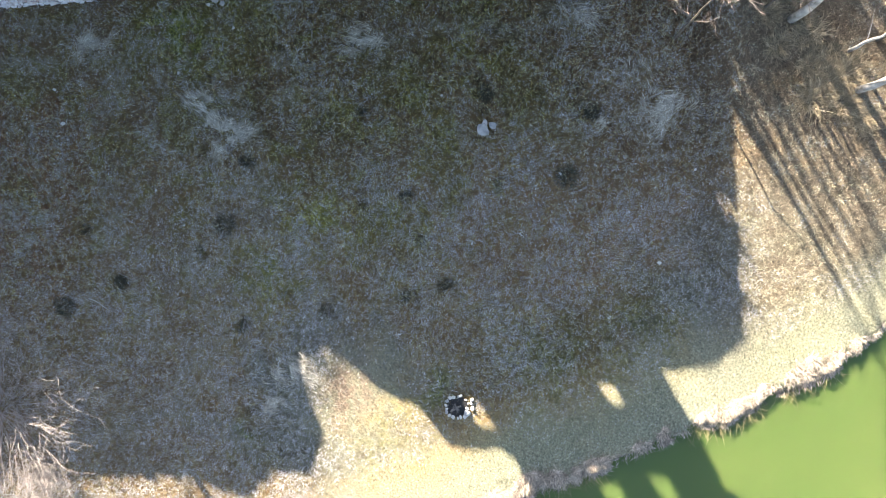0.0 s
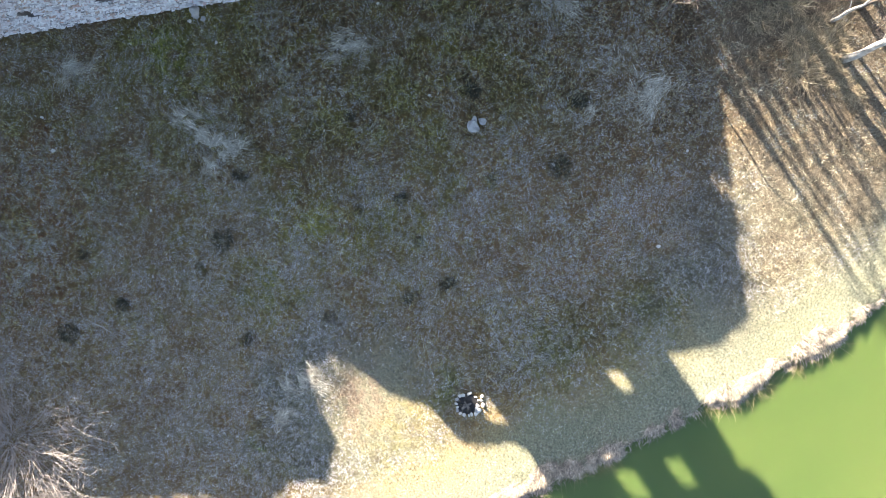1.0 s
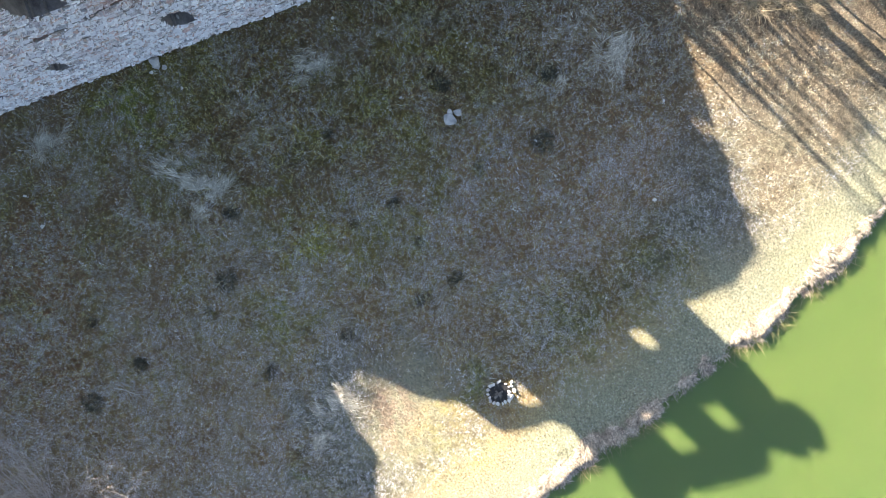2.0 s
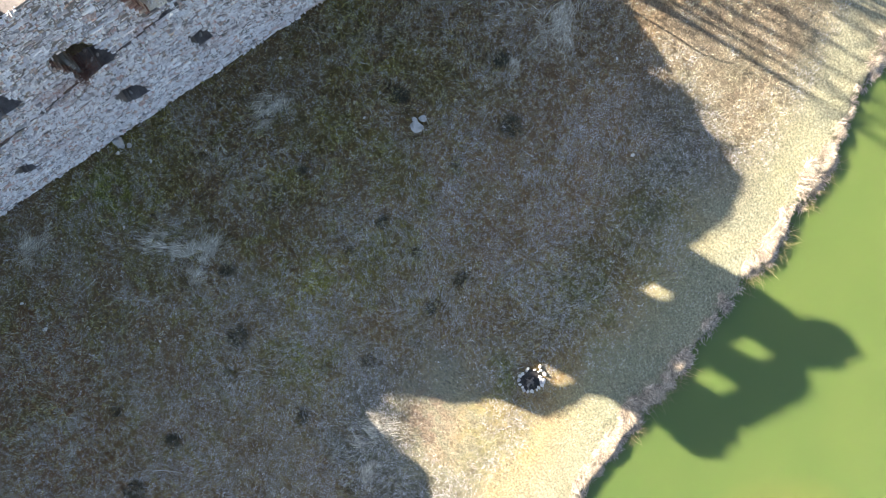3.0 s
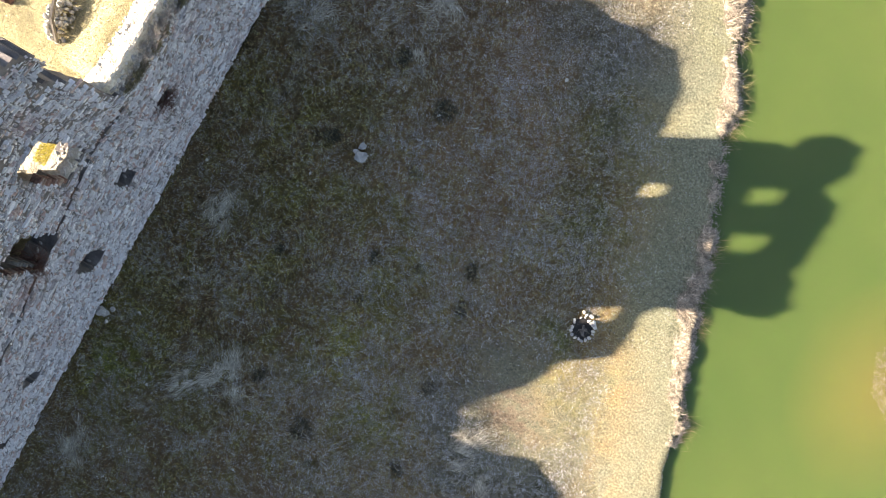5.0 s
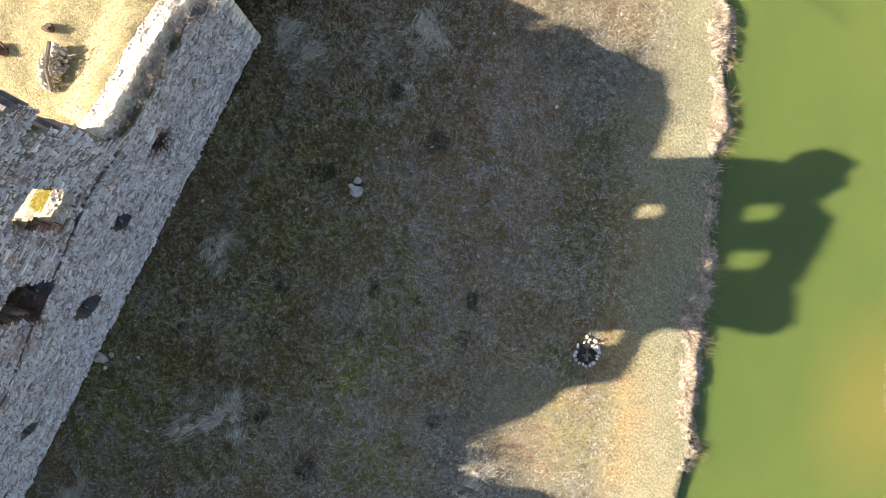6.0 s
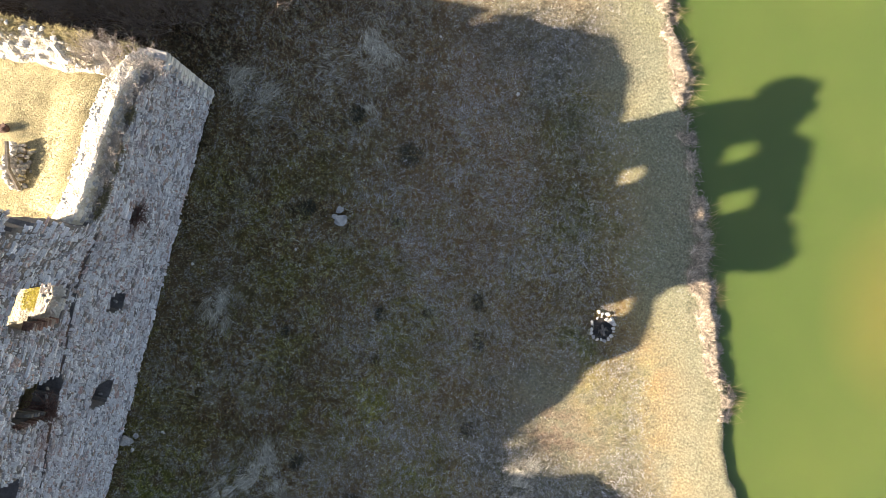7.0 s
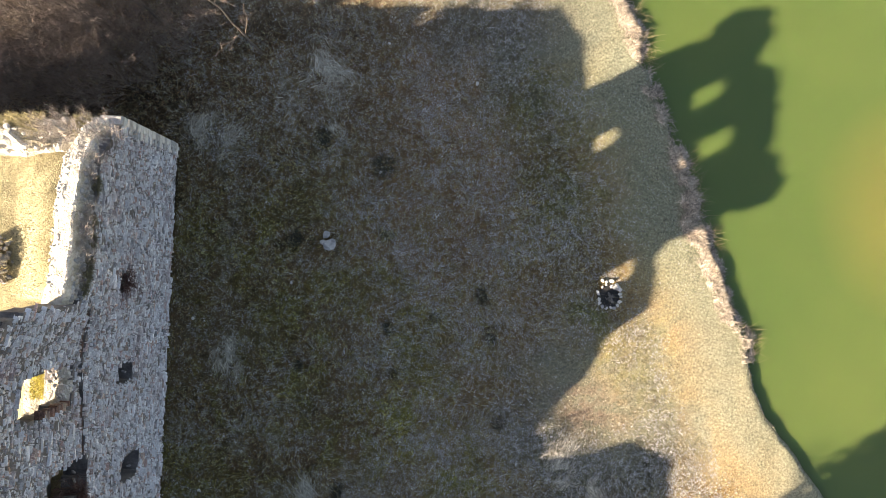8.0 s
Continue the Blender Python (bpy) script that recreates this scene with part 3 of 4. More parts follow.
def courtyard():
    verts, faces = [], []
    nx, ny = 90, 120
    for i in range(nx + 1):
        for j in range(ny + 1):
            x, y = -16 + i * 15.75 / nx, -34 + j * 37.6 / ny
            x += SKEW * y * i / nx
            verts.append((x, y, float(yard_height(np.array(x), np.array(y)))))
    for i in range(nx):
        for j in range(ny):
            q = i * (ny + 1) + j
            faces.append((q, q + ny + 1, q + ny + 2, q + 1))
    return mesh_of("courtyard_ground", verts, faces, DRY_GRASS, True)


tagged(new("courtyard_ground", courtyard()), "raised courtyard fill of sunlit yellow dry grass", "ground", kind="structure")


# ---- courses of stone on the outer face ----
def course_height(level, y):
    """The courses sink slightly away from the corner, as the groove does."""
    return level * (1 + 0.02 * max(y, -14.0))


def stone_box(verts, faces, corners, proud, rng):
    """One rough-hewn facing stone: a front with pulled-in corners and four sides that run back into the mortar."""
    start = len(verts)
    cy, cz = sum(c[0] for c in corners) / 4, sum(c[1] for c in corners) / 4
    for y, z in corners:
        verts.append(on_wall(y, z, -0.04))
    for y, z in corners:
        k = rng.uniform(0.55, 0.97)
        verts.append(on_wall(cy + (y - cy) * k, cz + (z - cz) * k, proud * rng.uniform(0.6, 1.3) + rng.uniform(-0.015, 0.015)))
    b = start
    faces.append((b + 4, b + 5, b + 6, b + 7))
    for i in range(4):
        j = (i + 1) % 4
        faces.append((b + i, b + j, b + 4 + j, b + 4 + i))


def in_hole(y, z):
    for a, b, lo, hi, r in OPENINGS:
        if a - 0.05 < y < b + 0.05 and lo - 0.05 < z < hi + 0.05:
            p = 2 + 6 * (1 - r)
            if (abs(y - (a + b) / 2) / ((b - a) / 2 + 0.02)) ** p + (abs(z - (lo + hi) / 2) / ((hi - lo) / 2 + 0.02)) ** p < 1:
                return True
    return False


def facing():
    rng = random.Random(4)
    verts, faces, singles = [], [], []
    level = 0.02
    while level < 13.2:
        rise = rng.choice((0.028, 0.034, 0.04, 0.05, 0.07))
        y = 4.42 - rng.uniform(0, 0.2)
        while y > -24:
            long = min(rng.lognormvariate(-2.0, 0.6) * (0.8 + rise * 4), 0.6)
            z0, z1 = course_height(level, y), course_height(level + rise, y)
            mid_y, mid_z = y - long / 2, (z0 + z1) / 2
            groove = abs(mid_z - GROOVE[0] - GROOVE[1] * mid_y) < 0.13 and -13 < mid_y < -1.9
            ok = not groove and not (mid_y < -14 and mid_z > 5.5) and (mid_z < 5.0 or standing(mid_y, mid_z + 0.12))
            ok = ok and not in_hole(mid_y, mid_z)
            if ok and rng.random() < 0.94:
                j = lambda s: rng.uniform(-s, s)
                corners = [(y - long + 0.012 + j(0.02), z0 + 0.006 + j(0.02)), (y - 0.012 + j(0.02), z0 + 0.006 + j(0.02)),
                           (y - 0.012 + j(0.02), z1 - 0.004 + j(0.02)), (y - long + 0.012 + j(0.02), z1 - 0.004 + j(0.02))]
                proud = rng.choice((-0.02, 0.0, 0.015, 0.03, 0.04, 0.06, 0.1))
                if -5.2 < mid_y < -0.4 and 5.15 < mid_z < 10.6 and len(singles) < 300 and rng.random() < 0.055:
                    singles.append((corners, proud))
                else:
                    stone_box(verts, faces, corners, proud, rng)
            y -= long
        level += rise
    tagged(piece("facing_stones", mesh_of("facing_stones", verts, faces, MASONRY), wall, "thin grey slate-like facing stones"), kind="stuff")
    for corners, proud in singles:
        v, f = [], []
        stone_box(v, f, corners, proud, rng)
        piece("stone", mesh_of("stone", v, f, MASONRY), wall)


def quoins():
    """Paler squared blocks up the broken corner."""
    rng = random.Random(8)
    z, long = 0.1, True
    while z < 6.0:
        rise = rng.uniform(0.2, 0.3)
        run = 0.55 if long else 0.3
        bm = bmesh.new()
        bmesh.ops.create_cube(bm, size=1, matrix=Matrix.Diagonal((0.9 - run * 0.6, run, rise - 0.03, 1)))
        bmesh.ops.bevel(bm, geom=list(bm.edges), offset=0.03, segments=1, affect="EDGES")
        for v in bm.verts:
            v.co += Vector([rng.uniform(-0.015, 0.015) for _ in range(3)])
        q = part("quoin", bm, PALE_STONE if rng.random() < 0.5 else GREY_STONE, wall)
        q.location = on_wall(4.47 - run / 2, z + rise / 2, 0.1 - (0.9 - run * 0.6) / 2)
        z, long = z + rise, not long


def brick_jamb(y, z0, z1, out=-0.04):
    """A column of old bricks beside an opening."""
    rng = random.Random(int(z0 * 10))
    bm = bmesh.new()
    bmesh.ops.create_cube(bm, size=1, matrix=Matrix.Diagonal((0.3, 0.26, 0.068, 1)))
    bmesh.ops.bevel(bm, geom=list(bm.edges), offset=0.008, segments=1, affect="EDGES")
    first, z = None, z0
    while z < z1:
        if first is None:
            ob = first = part("brick", bm, BRICK, wall)
        else:
            ob = piece("brick", first.data, wall)
        ob.location = on_wall(y + rng.uniform(-0.03, 0.03), z, out - 0.13 + rng.uniform(-0.03, 0.02))
        ob.rotation_euler = (rng.uniform(-0.05, 0.05), 0, rng.uniform(-0.06, 0.06))
        z += 0.085


facing()
quoins()
brick_jamb(-4.86, 7.36, 8.7)
brick_jamb(-3.3, 10.75, 11.8)
brick_jamb(-4.95, 10.75, 11.6)
brick_jamb(-8.32, 6.5, 7.9)


def sill_slab(y0, y1, z, d=-1.12):
    """The stone bed that carries a window's sill back to the added inner leaf."""
    bm = bmesh.new()
    bmesh.ops.create_cube(bm, size=1, matrix=Matrix.Diagonal((0.8, y1 - y0, 0.3, 1)))
    bmesh.ops.subdivide_edges(bm, edges=bm.edges[:], cuts=4, use_grid_fill=True)
    for v in bm.verts:
        v.co += noise.noise_vector(v.co * 4) * 0.05
    part("sill", bm, CORE, wall, "pale rubble window sill").location = on_wall((y0 + y1) / 2, z - 0.14, d)


sill_slab(-5.4, -3.3, 7.05)
sill_slab(-5.05, -3.4, 7.4, -0.46)
sill_slab(-5.4, -3.2, 10.7)
sill_slab(-4.95, -3.3, 10.78, -0.46)

# loose rubble on the broken crest and in the window sills
rubble = []
for s in range(6):
    bm = lump(1.0, 31 + s, 0.65, 24)
    me = bpy.data.meshes.new("stone")
    bm.to_mesh(me)
    bm.free()
    rubble.append(me)
for i, me in enumerate(rubble):
    me.materials.append((PALE_STONE, PALE_STONE, GREY_STONE)[i % 3])
rng = random.Random(5)


def scatter_stone(place, size, mesh, parent, name="stone"):
    ob = piece(name, mesh, parent)
    ob.location, ob.scale = place, (size, size, size)
    ob.rotation_euler = (rng.uniform(-0.5, 0.5), rng.uniform(-0.5, 0.5), rng.uniform(0, 6.3))
    return ob


for i in range(620):
    y = rng.uniform(-1.5, 4.2)
    d = rng.choice((-0.05, -0.08, -0.1, -0.12, -0.14, -0.16, -0.18, -0.2, -0.22, -0.25, -0.28, -0.6, -0.8, -1.0)) + rng.uniform(-0.06, 0.06)
    lo, hi = np.interp(y, LOW_Y, LOW_Z) - 0.15, np.interp(y, CORE_Y, CORE_Z)
    lo = min(lo, hi - 0.3)
    z = lo + (hi - lo) * np.interp(-d, [0.06, 0.19, 0.31, 1.0, 1.17], [0, 0.35, 0.98, 0.95, 0.1])
    scatter_stone(on_wall(y, float(z) + (rng.uniform(-0.05, 0.04) if d > -0.28 else rng.uniform(-0.08, -0.02)), d), rng.uniform(0.04, 0.13) if d > -0.3 else rng.uniform(0.03, 0.08), rubble[rng.choice((2, 5, 2, 4)) if d > -0.28 else rng.choice((0, 1, 3, 4))], wall)
for i in range(150):
    x = rng.uniform(-9, -0.4)
    scatter_stone(Vector((x, rng.uniform(3.1, 4.35), 6.15 + rng.uniform(-0.15, 0.08))), rng.uniform(0.04, 0.16), rubble[rng.choice((0, 1, 3, 4))], wall)
for y0, y1, z, n in ((-4.85, -3.6, 7.36, 70), (-4.75, -3.5, 10.76, 34)):
    for i in range(n):
        scatter_stone(on_wall(rng.uniform(y0, y1), z + rng.uniform(-0.02, 0.07), rng.uniform(-0.75, -0.05)), rng.uniform(0.04, 0.1), rubble[rng.choice((0, 1, 3))], wall)
for y0, y1, z in ((-8.1, -6.9, 6.25), (-4.9, -4.35, 3.22), (-8.7, -7.95, 2.33), (-14.3, -13.7, 2.22)):
    for i in range(7):
        ob = scatter_stone(on_wall(rng.uniform(y0, y1), z + rng.uniform(-0.05, 0.05), rng.uniform(-0.8, -0.2)), rng.uniform(0.06, 0.13), rubble[rng.choice((2, 5, 2))], wall)
        ob.scale = (ob.scale[0], ob.scale[0] * rng.uniform(0.6, 1), ob.scale[0] * 0.35)


# ---- plants ----
def twig_path(rng, root, way, length, bend, steps):
    pts, p, w = [root.copy()], root.copy(), way.normalized()
    for _ in range(steps):
        w = (w + Vector((rng.gauss(0, bend), rng.gauss(0, bend), rng.gauss(0, bend) + 0.04))).normalized()
        p = p + w * (length / steps)
        pts.append(p.copy())
    return pts, w


def bare_shrub(name, seed, tall, spread, stems, label, thick=0.02, kids=6, mat=TWIG, bend=0.12):
    rng = random.Random(seed)
    top = tagged(new(name), label, "shrub")
    sv, sf, tv, tf = [], [], [], []
    for _ in range(stems):
        a = rng.uniform(0, 2 * math.pi)
        root = Vector((math.cos(a), math.sin(a), 0)) * rng.uniform(0, 0.25) * spread
        way = Vector((math.cos(a) * spread * rng.uniform(0.2, 1), math.sin(a) * spread * rng.uniform(0.2, 1), tall * rng.uniform(0.6, 1)))
        pts, w = twig_path(rng, root, way, way.length, bend, 5)
        tube(sv, sf, pts, [thick * (1 - 0.16 * i) for i in range(6)], 4)
        for _ in range(kids):
            i = rng.randint(1, 4)
            out = (w + Vector((rng.gauss(0, 5 * bend), rng.gauss(0, 5 * bend), rng.gauss(0.1, 3.3 * bend)))).normalized()
            kp, kw = twig_path(rng, pts[i].lerp(pts[i + 1], rng.random()), out, way.length * rng.uniform(0.2, 0.45), 1.6 * bend, 3)
            tube(tv, tf, kp, [thick * 0.45, thick * 0.35, thick * 0.28, thick * 0.2], 3)
            for _ in range(4):
                o2 = (kw + Vector((rng.gauss(0, 0.7), rng.gauss(0, 0.7), rng.gauss(0, 0.5)))).normalized()
                gp, _w = twig_path(rng, kp[rng.randint(1, 3)], o2, way.length * rng.uniform(0.08, 0.2), 0.2, 2)
                tube(tv, tf, gp, [thick * 0.28, thick * 0.22, thick * 0.16], 3)
    tagged(piece("branchwork", mesh_of("branchwork", sv, sf, mat), top), kind="stuff")
    tagged(piece("brushwood", mesh_of("brushwood", tv, tf, mat), top), kind="stuff")
    return top


def bare_tree(name, seed, tall, lean, label, bark, limbs=9, thick=0.14, twig=1.0):
    rng = random.Random(seed)
    top = tagged(new(name), label, "tree")
    root = Vector((0, 0, -0.1))
    pts, p = [root], root.copy()
    for i in range(9):
        f = (i + 1) / 9
        p = Vector((lean[0] * f ** 1.4 + rng.gauss(0, 0.07), lean[1] * f ** 1.4 + rng.gauss(0, 0.07), tall * f))
        pts.append(p)
    v, f = [], []
    tube(v, f, pts, [thick * (1.15 - 0.105 * i) for i in range(10)], 8)
    piece("trunk", mesh_of("trunk", v, f, bark, True), top)
    tv, tf = [], []
    for k in range(limbs):
        i = rng.randint(2, 8)
        a = rng.uniform(0, 2 * math.pi)
        way = Vector((math.cos(a), math.sin(a), rng.uniform(0.5, 1.3)))
        lp, w = twig_path(rng, pts[i].lerp(pts[i + 1], rng.random()), way, tall * rng.uniform(0.16, 0.34), 0.12, 5)
        lv, lf = [], []
        tube(lv, lf, lp, [thick * 0.28 * (1 - 0.16 * n) for n in range(6)], 5)
        piece("limb", mesh_of("limb", lv, lf, bark, True), top)
        for _ in range(14):
            n = rng.randint(1, 4)
            out = (w + Vector((rng.gauss(0, 0.6), rng.gauss(0, 0.6), rng.gauss(0.1, 0.4)))).normalized()
            kp, kw = twig_path(rng, lp[n].lerp(lp[n + 1], rng.random()), out, rng.uniform(0.4, 1.1) * twig, 0.15, 3)
            tube(tv, tf, kp, [0.014 * twig, 0.011 * twig, 0.008 * twig, 0.005 * twig], 3)
            for _ in range(3):
                o2 = (kw + Vector((rng.gauss(0, 0.7), rng.gauss(0, 0.7), rng.gauss(0, 0.4)))).normalized()
                gp, _w = twig_path(rng, kp[rng.randint(1, 3)], o2, rng.uniform(0.2, 0.5) * twig, 0.15, 2)
                tube(tv, tf, gp, [0.008 * twig, 0.006 * twig, 0.004 * twig], 3)
    tagged(piece("brushwood", mesh_of("brushwood", tv, tf, TWIG), top), kind="stuff")
    return top


def level(x, y):
    return float(height(np.array(x), np.array(y)))


birch = bare_tree("birch_tree", 3, 8.5, (-0.5, 1.4), "leafless birch with white peeling bark at the wood's edge", BIRCH)
birch.matrix_basis = pose(7.1, 15.4, level(7.1, 15.4))
tagged(birch, group="trees by the pond")
for x, y, s, turn in ((4.0, 13.0, 1.15, 20), (5.5, 15.1, 0.5, 10), (8.0, 17.8, 0.9, 250)):
    ob = copy_thing(birch, pose(x, y, level(x, y), 0, 0, turn))
    ob.scale = (s, s, s)
alder = bare_tree("bare_tree", 9, 9.5, (1.0, 0.8), "leafless grey-barked tree in the brown undergrowth", BARK, 6, 0.12)
alder.matrix_basis = pose(0.6, 14.6, level(0.6, 14.6))
tagged(alder, group="trees by the pond")
for x, y, s, turn in ((1.2, 11.6, 0.7, 100), (0.2, 10.6, 0.55, 20), (-0.8, 11.2, 0.6, 310), (0.8, 12.4, 0.65, 170), (2.2, 12.0, 0.6, 85), (2.0, 15.5, 1.0, 300), (-2.5, 12.8, 0.8, 75), (-4.5, 11.2, 0.7, 40), (-3.3, 13.6, 0.9, 200), (-6.0, 13.0, 0.9, 120), (3.0, 15.2, 0.8, 10)):
    ob = copy_thing(alder, pose(x, y, level(x, y), 0, 0, turn))
    ob.scale = (s, s, s)

sapling = bare_tree("sapling", 15, 6.6, (-0.6, 0.5), "thin leafless sapling on the dark leaf litter", BARK, 7, 0.05, 0.6)
sapling.matrix_basis = pose(4.2, 8.4, level(4.2, 8.4))
tagged(sapling, group="saplings at the wood's edge")
for x, y, s, turn in ((2.2, 10.4, 0.9, 60), (0.0, 9.6, 1.1, 220), (1.5, 11.2, 1.2, 20), (3.4, 12.0, 1.0, 110), (2.4, 13.2, 1.2, 260), (-2.2, 9.4, 1.2, 90), (-1.0, 10.4, 1.2, 40), (5.2, 16.2, 1.2, 170)):
    ob = copy_thing(sapling, pose(x, y, level(x, y), 0, 0, turn))
    ob.scale = (s, s, s)
# slim trees added out of view; their trunks streak the north-east turf with shadow
pole = bare_tree("bare_tree", 51, 13.0, (0.6, 0.4), "unseen slim leafless tree that throws a trunk shadow", BARK, 4, 0.19)
pole.matrix_basis = pose(-9.6, 5.3, level(-9.6, 5.3))
tagged(pole, group="slim trees beside the ruin")
ob = copy_thing(pole, pose(-12.4, 5.0, level(-12.4, 5.0), 0, 0, 80))
for x, y, s, turn in ((-11.0, 2.0, 0.75, 140), (-12.6, 1.7, 0.8, 210), (-13.2, 2.4, 0.8, 270), (-14.6, 2.2, 0.85, 330), (-10.2, 2.9, 0.7, 50)):
    ob = copy_thing(pole, pose(x, y, float(yard_height(np.array(x), np.array(y))), 0, 0, turn))
    ob.scale = (s, s, s)
    tagged(ob, "unseen slim leafless tree added to throw a trunk shadow")
# tree out of view, leaves added to its crown to shade the pond
ruin_tree = bare_tree("ivy_clad_tree", 33, 14.5, (0.3, 0.2), "tall unseen tree behind the ruined wall, shading the pond", BARK, 12, 0.24, 1.6)
g = np.random.default_rng(34)
n = 5200
way = g.normal(0, 1, (n, 3))
way = way / np.linalg.norm(way, axis=1)[:, None]
shell = way * (g.random(n) ** 0.4)[:, None] * np.array((2.2, 2.2, 3.6)) * (0.7 + 0.6 * rough_noise(way[:, 0] * 2 + 5, way[:, 1] * 2 + way[:, 2], 35))[:, None]
crown = blades_mesh("crown", shell + np.array((0.3, 0.2, 11.4)), g.normal(0, 1, (n, 3)), g.uniform(0.2, 0.4, n), g.uniform(0.08, 0.15, n), BLADES, np.array((0.05, 0.085, 0.03)) * g.uniform(0.6, 1.4, (n, 1)))
tagged(piece("crown", crown, ruin_tree, "crown of dark leaves packed to cast a solid shadow"), kind="stuff")
ruin_tree.matrix_basis = pose(-1.4, -26.0, 5.4)

big = bare_shrub("bare_shrub", 21, 2.0, 6.4, 120, "large leafless pale brown shrub on the turf", 0.016, 7, PALE_TWIG, 0.085)
big.matrix_basis = pose(18.5, -25.0, level(18.5, -25.0))
weeds = bare_shrub("bare_shrub", 23, 0.9, 1.7, 150, "low tangle of dry weeds beside the large shrub", 0.009, 5, PALE_TWIG, 0.12)
weeds.matrix_basis = pose(21.9, -22.6, level(21.9, -22.6))
thicket = [bare_shrub("bare_shrub", 40 + s, 4.7, 2.0, 32, "leafless brown shrub in a dense thicket", 0.013, 8, TWIG, 0.1) for s in range(3)]
spots = [(-6.4, 8.6), (-5.0, 8.0), (-3.6, 8.4), (-2.3, 8.0), (-1.0, 8.6), (0.2, 9.4), (-5.8, 10.2), (-4.2, 10.0), (-2.6, 10.3), (-1.0, 10.4), (0.6, 11.0), (2.0, 11.2),
         (-4.8, 11.8), (-2.8, 12.0), (-0.8, 12.4), (1.2, 13.0), (6.2, 16.8), (5.4, 17.6), (-6.6, 6.9), (-5.4, 6.6), (-4.3, 6.8), (-3.0, 6.5), (-1.7, 6.9), (-0.4, 7.4), (1.0, 8.6), (2.0, 9.6), (-3.6, 9.2), (-1.8, 9.2)]
for i, (x, y) in enumerate(spots):
    s = rng.uniform(0.8, 1.1) * (0.6 if x > -1.4 else 1.0)
    m = pose(x, y, level(x, y), 0, 0, rng.uniform(0, 360))
    if i < 3:
        ob = thicket[i]
        ob.matrix_basis = m
    else:
        ob = copy_thing(thicket[i % 3], m)
    ob.scale = (s, s, s)
    tagged(ob, group="thicket by the ruin")

corner_bush = bare_shrub("bare_shrub", 77, 0.8, 0.65, 34, "small dry leafless bush growing on the broken wall corner", 0.009, 7, PALE_TWIG)
corner_bush.matrix_basis = Matrix.Translation(on_wall(3.5, 6.45, -0.1)) @ Matrix.Diagonal((1.35, 1.35, 1.2, 1))
for y, z, d, s in ((-0.9, 4.55, -0.25, 0.7), (-1.3, 4.6, -0.2, 0.55), (0.9, 7.6, -0.15, 0.7), (0.2, 7.5, -0.12, 0.6), (2.2, 7.5, -0.2, 0.6), (1.5, 7.5, -0.1, 0.5), (-0.3, 7.6, -0.2, 0.8), (0.5, 7.65, -0.25, 0.9), (1.2, 7.6, -0.2, 0.7), (2.7, 7.3, -0.2, 0.8), (-1.0, 7.8, -0.25, 0.6), (3.9, 6.2, -1.5, 0.9), (3.8, 6.1, -2.3, 0.8), (-1.2, 0.9, 0.0, 0.5)):
    ob = copy_thing(corner_bush, Matrix.Translation(on_wall(y, z, d)))
    ob.scale = (s, s, s)
    tagged(ob, "small dry plant rooted in the joints of the wall")
hole_bush = bare_shrub("bare_shrub", 79, 0.5, 0.75, 60, "red-brown dead plant rooted in a hole of the wall", 0.012, 8, BRACKEN)
hole_bush.matrix_basis = Matrix.Translation(on_wall(-1.25, 4.6, -0.05))
ob = copy_thing(hole_bush, Matrix.Translation(on_wall(-8.0, 6.45, -0.15)))
tagged(ob, "dry red-brown plant hanging out of a hole in the wall")
crest_bush = bare_shrub("bare_shrub", 81, 1.5, 1.2, 26, "leafless bush growing on the ruined crest of the wall", 0.017, 7)
crest_bush.matrix_basis = Matrix.Translation(on_wall(-16.0, 7.6, -0.4))
for y, z, s in ((-17.2, 7.8, 0.9), (-18.3, 8.5, 0.8), (-15.3, 7.7, 0.5)):
    ob = copy_thing(crest_bush, Matrix.Translation(on_wall(y, z, -0.4)))
    ob.scale = (s, s, s)


def blade_clump(name, seed, n, length, mat, rgb, spread, lift, label, category):
    g = np.random.default_rng(seed)
    a = g.uniform(0, 2 * np.pi, n)
    r = spread * np.sqrt(g.random(n))
    roots = np.stack([np.cos(a) * r, np.sin(a) * r, np.zeros(n)], 1)
    r = r * (0.45 + 0.9 * g.random(5)[(a * 5 / 6.2832).astype(int) % 5])
    roots[:, :2] = np.stack([np.cos(a) * r, np.sin(a) * r], 1)
    b = a + g.normal(0, 1.3, n)
    ways = np.stack([np.cos(b), np.sin(b), g.uniform(0.2, 1.6, n) * lift], 1)
    cols = np.array(rgb) * g.uniform(0.5, 1.5, (n, 1))
    return tagged(new(name, blades_mesh(name, roots, ways, length * g.uniform(0.5, 1.2, n), np.full(n, 0.008), mat, cols)), label, category)


rushes = [blade_clump("rush_tuft", 2 + k, 260 + 60 * k, 0.28, REED, (0.045, 0.045, 0.03), 0.2 + 0.05 * k, 0.5, "low dark green rush tuft in the turf", "plant") for k in range(3)]
for i, (x, y, s) in enumerate(RUSHES):
    m = pose(x, y, level(x, y) - 0.03, 0, 0, 77 * i)
    ob = copy_thing(rushes[i % 3], m) if i > 2 else rushes[i]
    ob.matrix_basis = m
    ob.scale = (s * rng.uniform(0.75, 1.25), s * rng.uniform(0.7, 1.1), s * 0.9)
    tagged(ob, group="rush tufts in the turf")


tussock = blade_clump("grass_tussock", 61, 420, 0.75, REED, (0.3, 0.245, 0.16), 0.45, 0.7, "tall dry straw-coloured grass tussock under the birches", "plant")
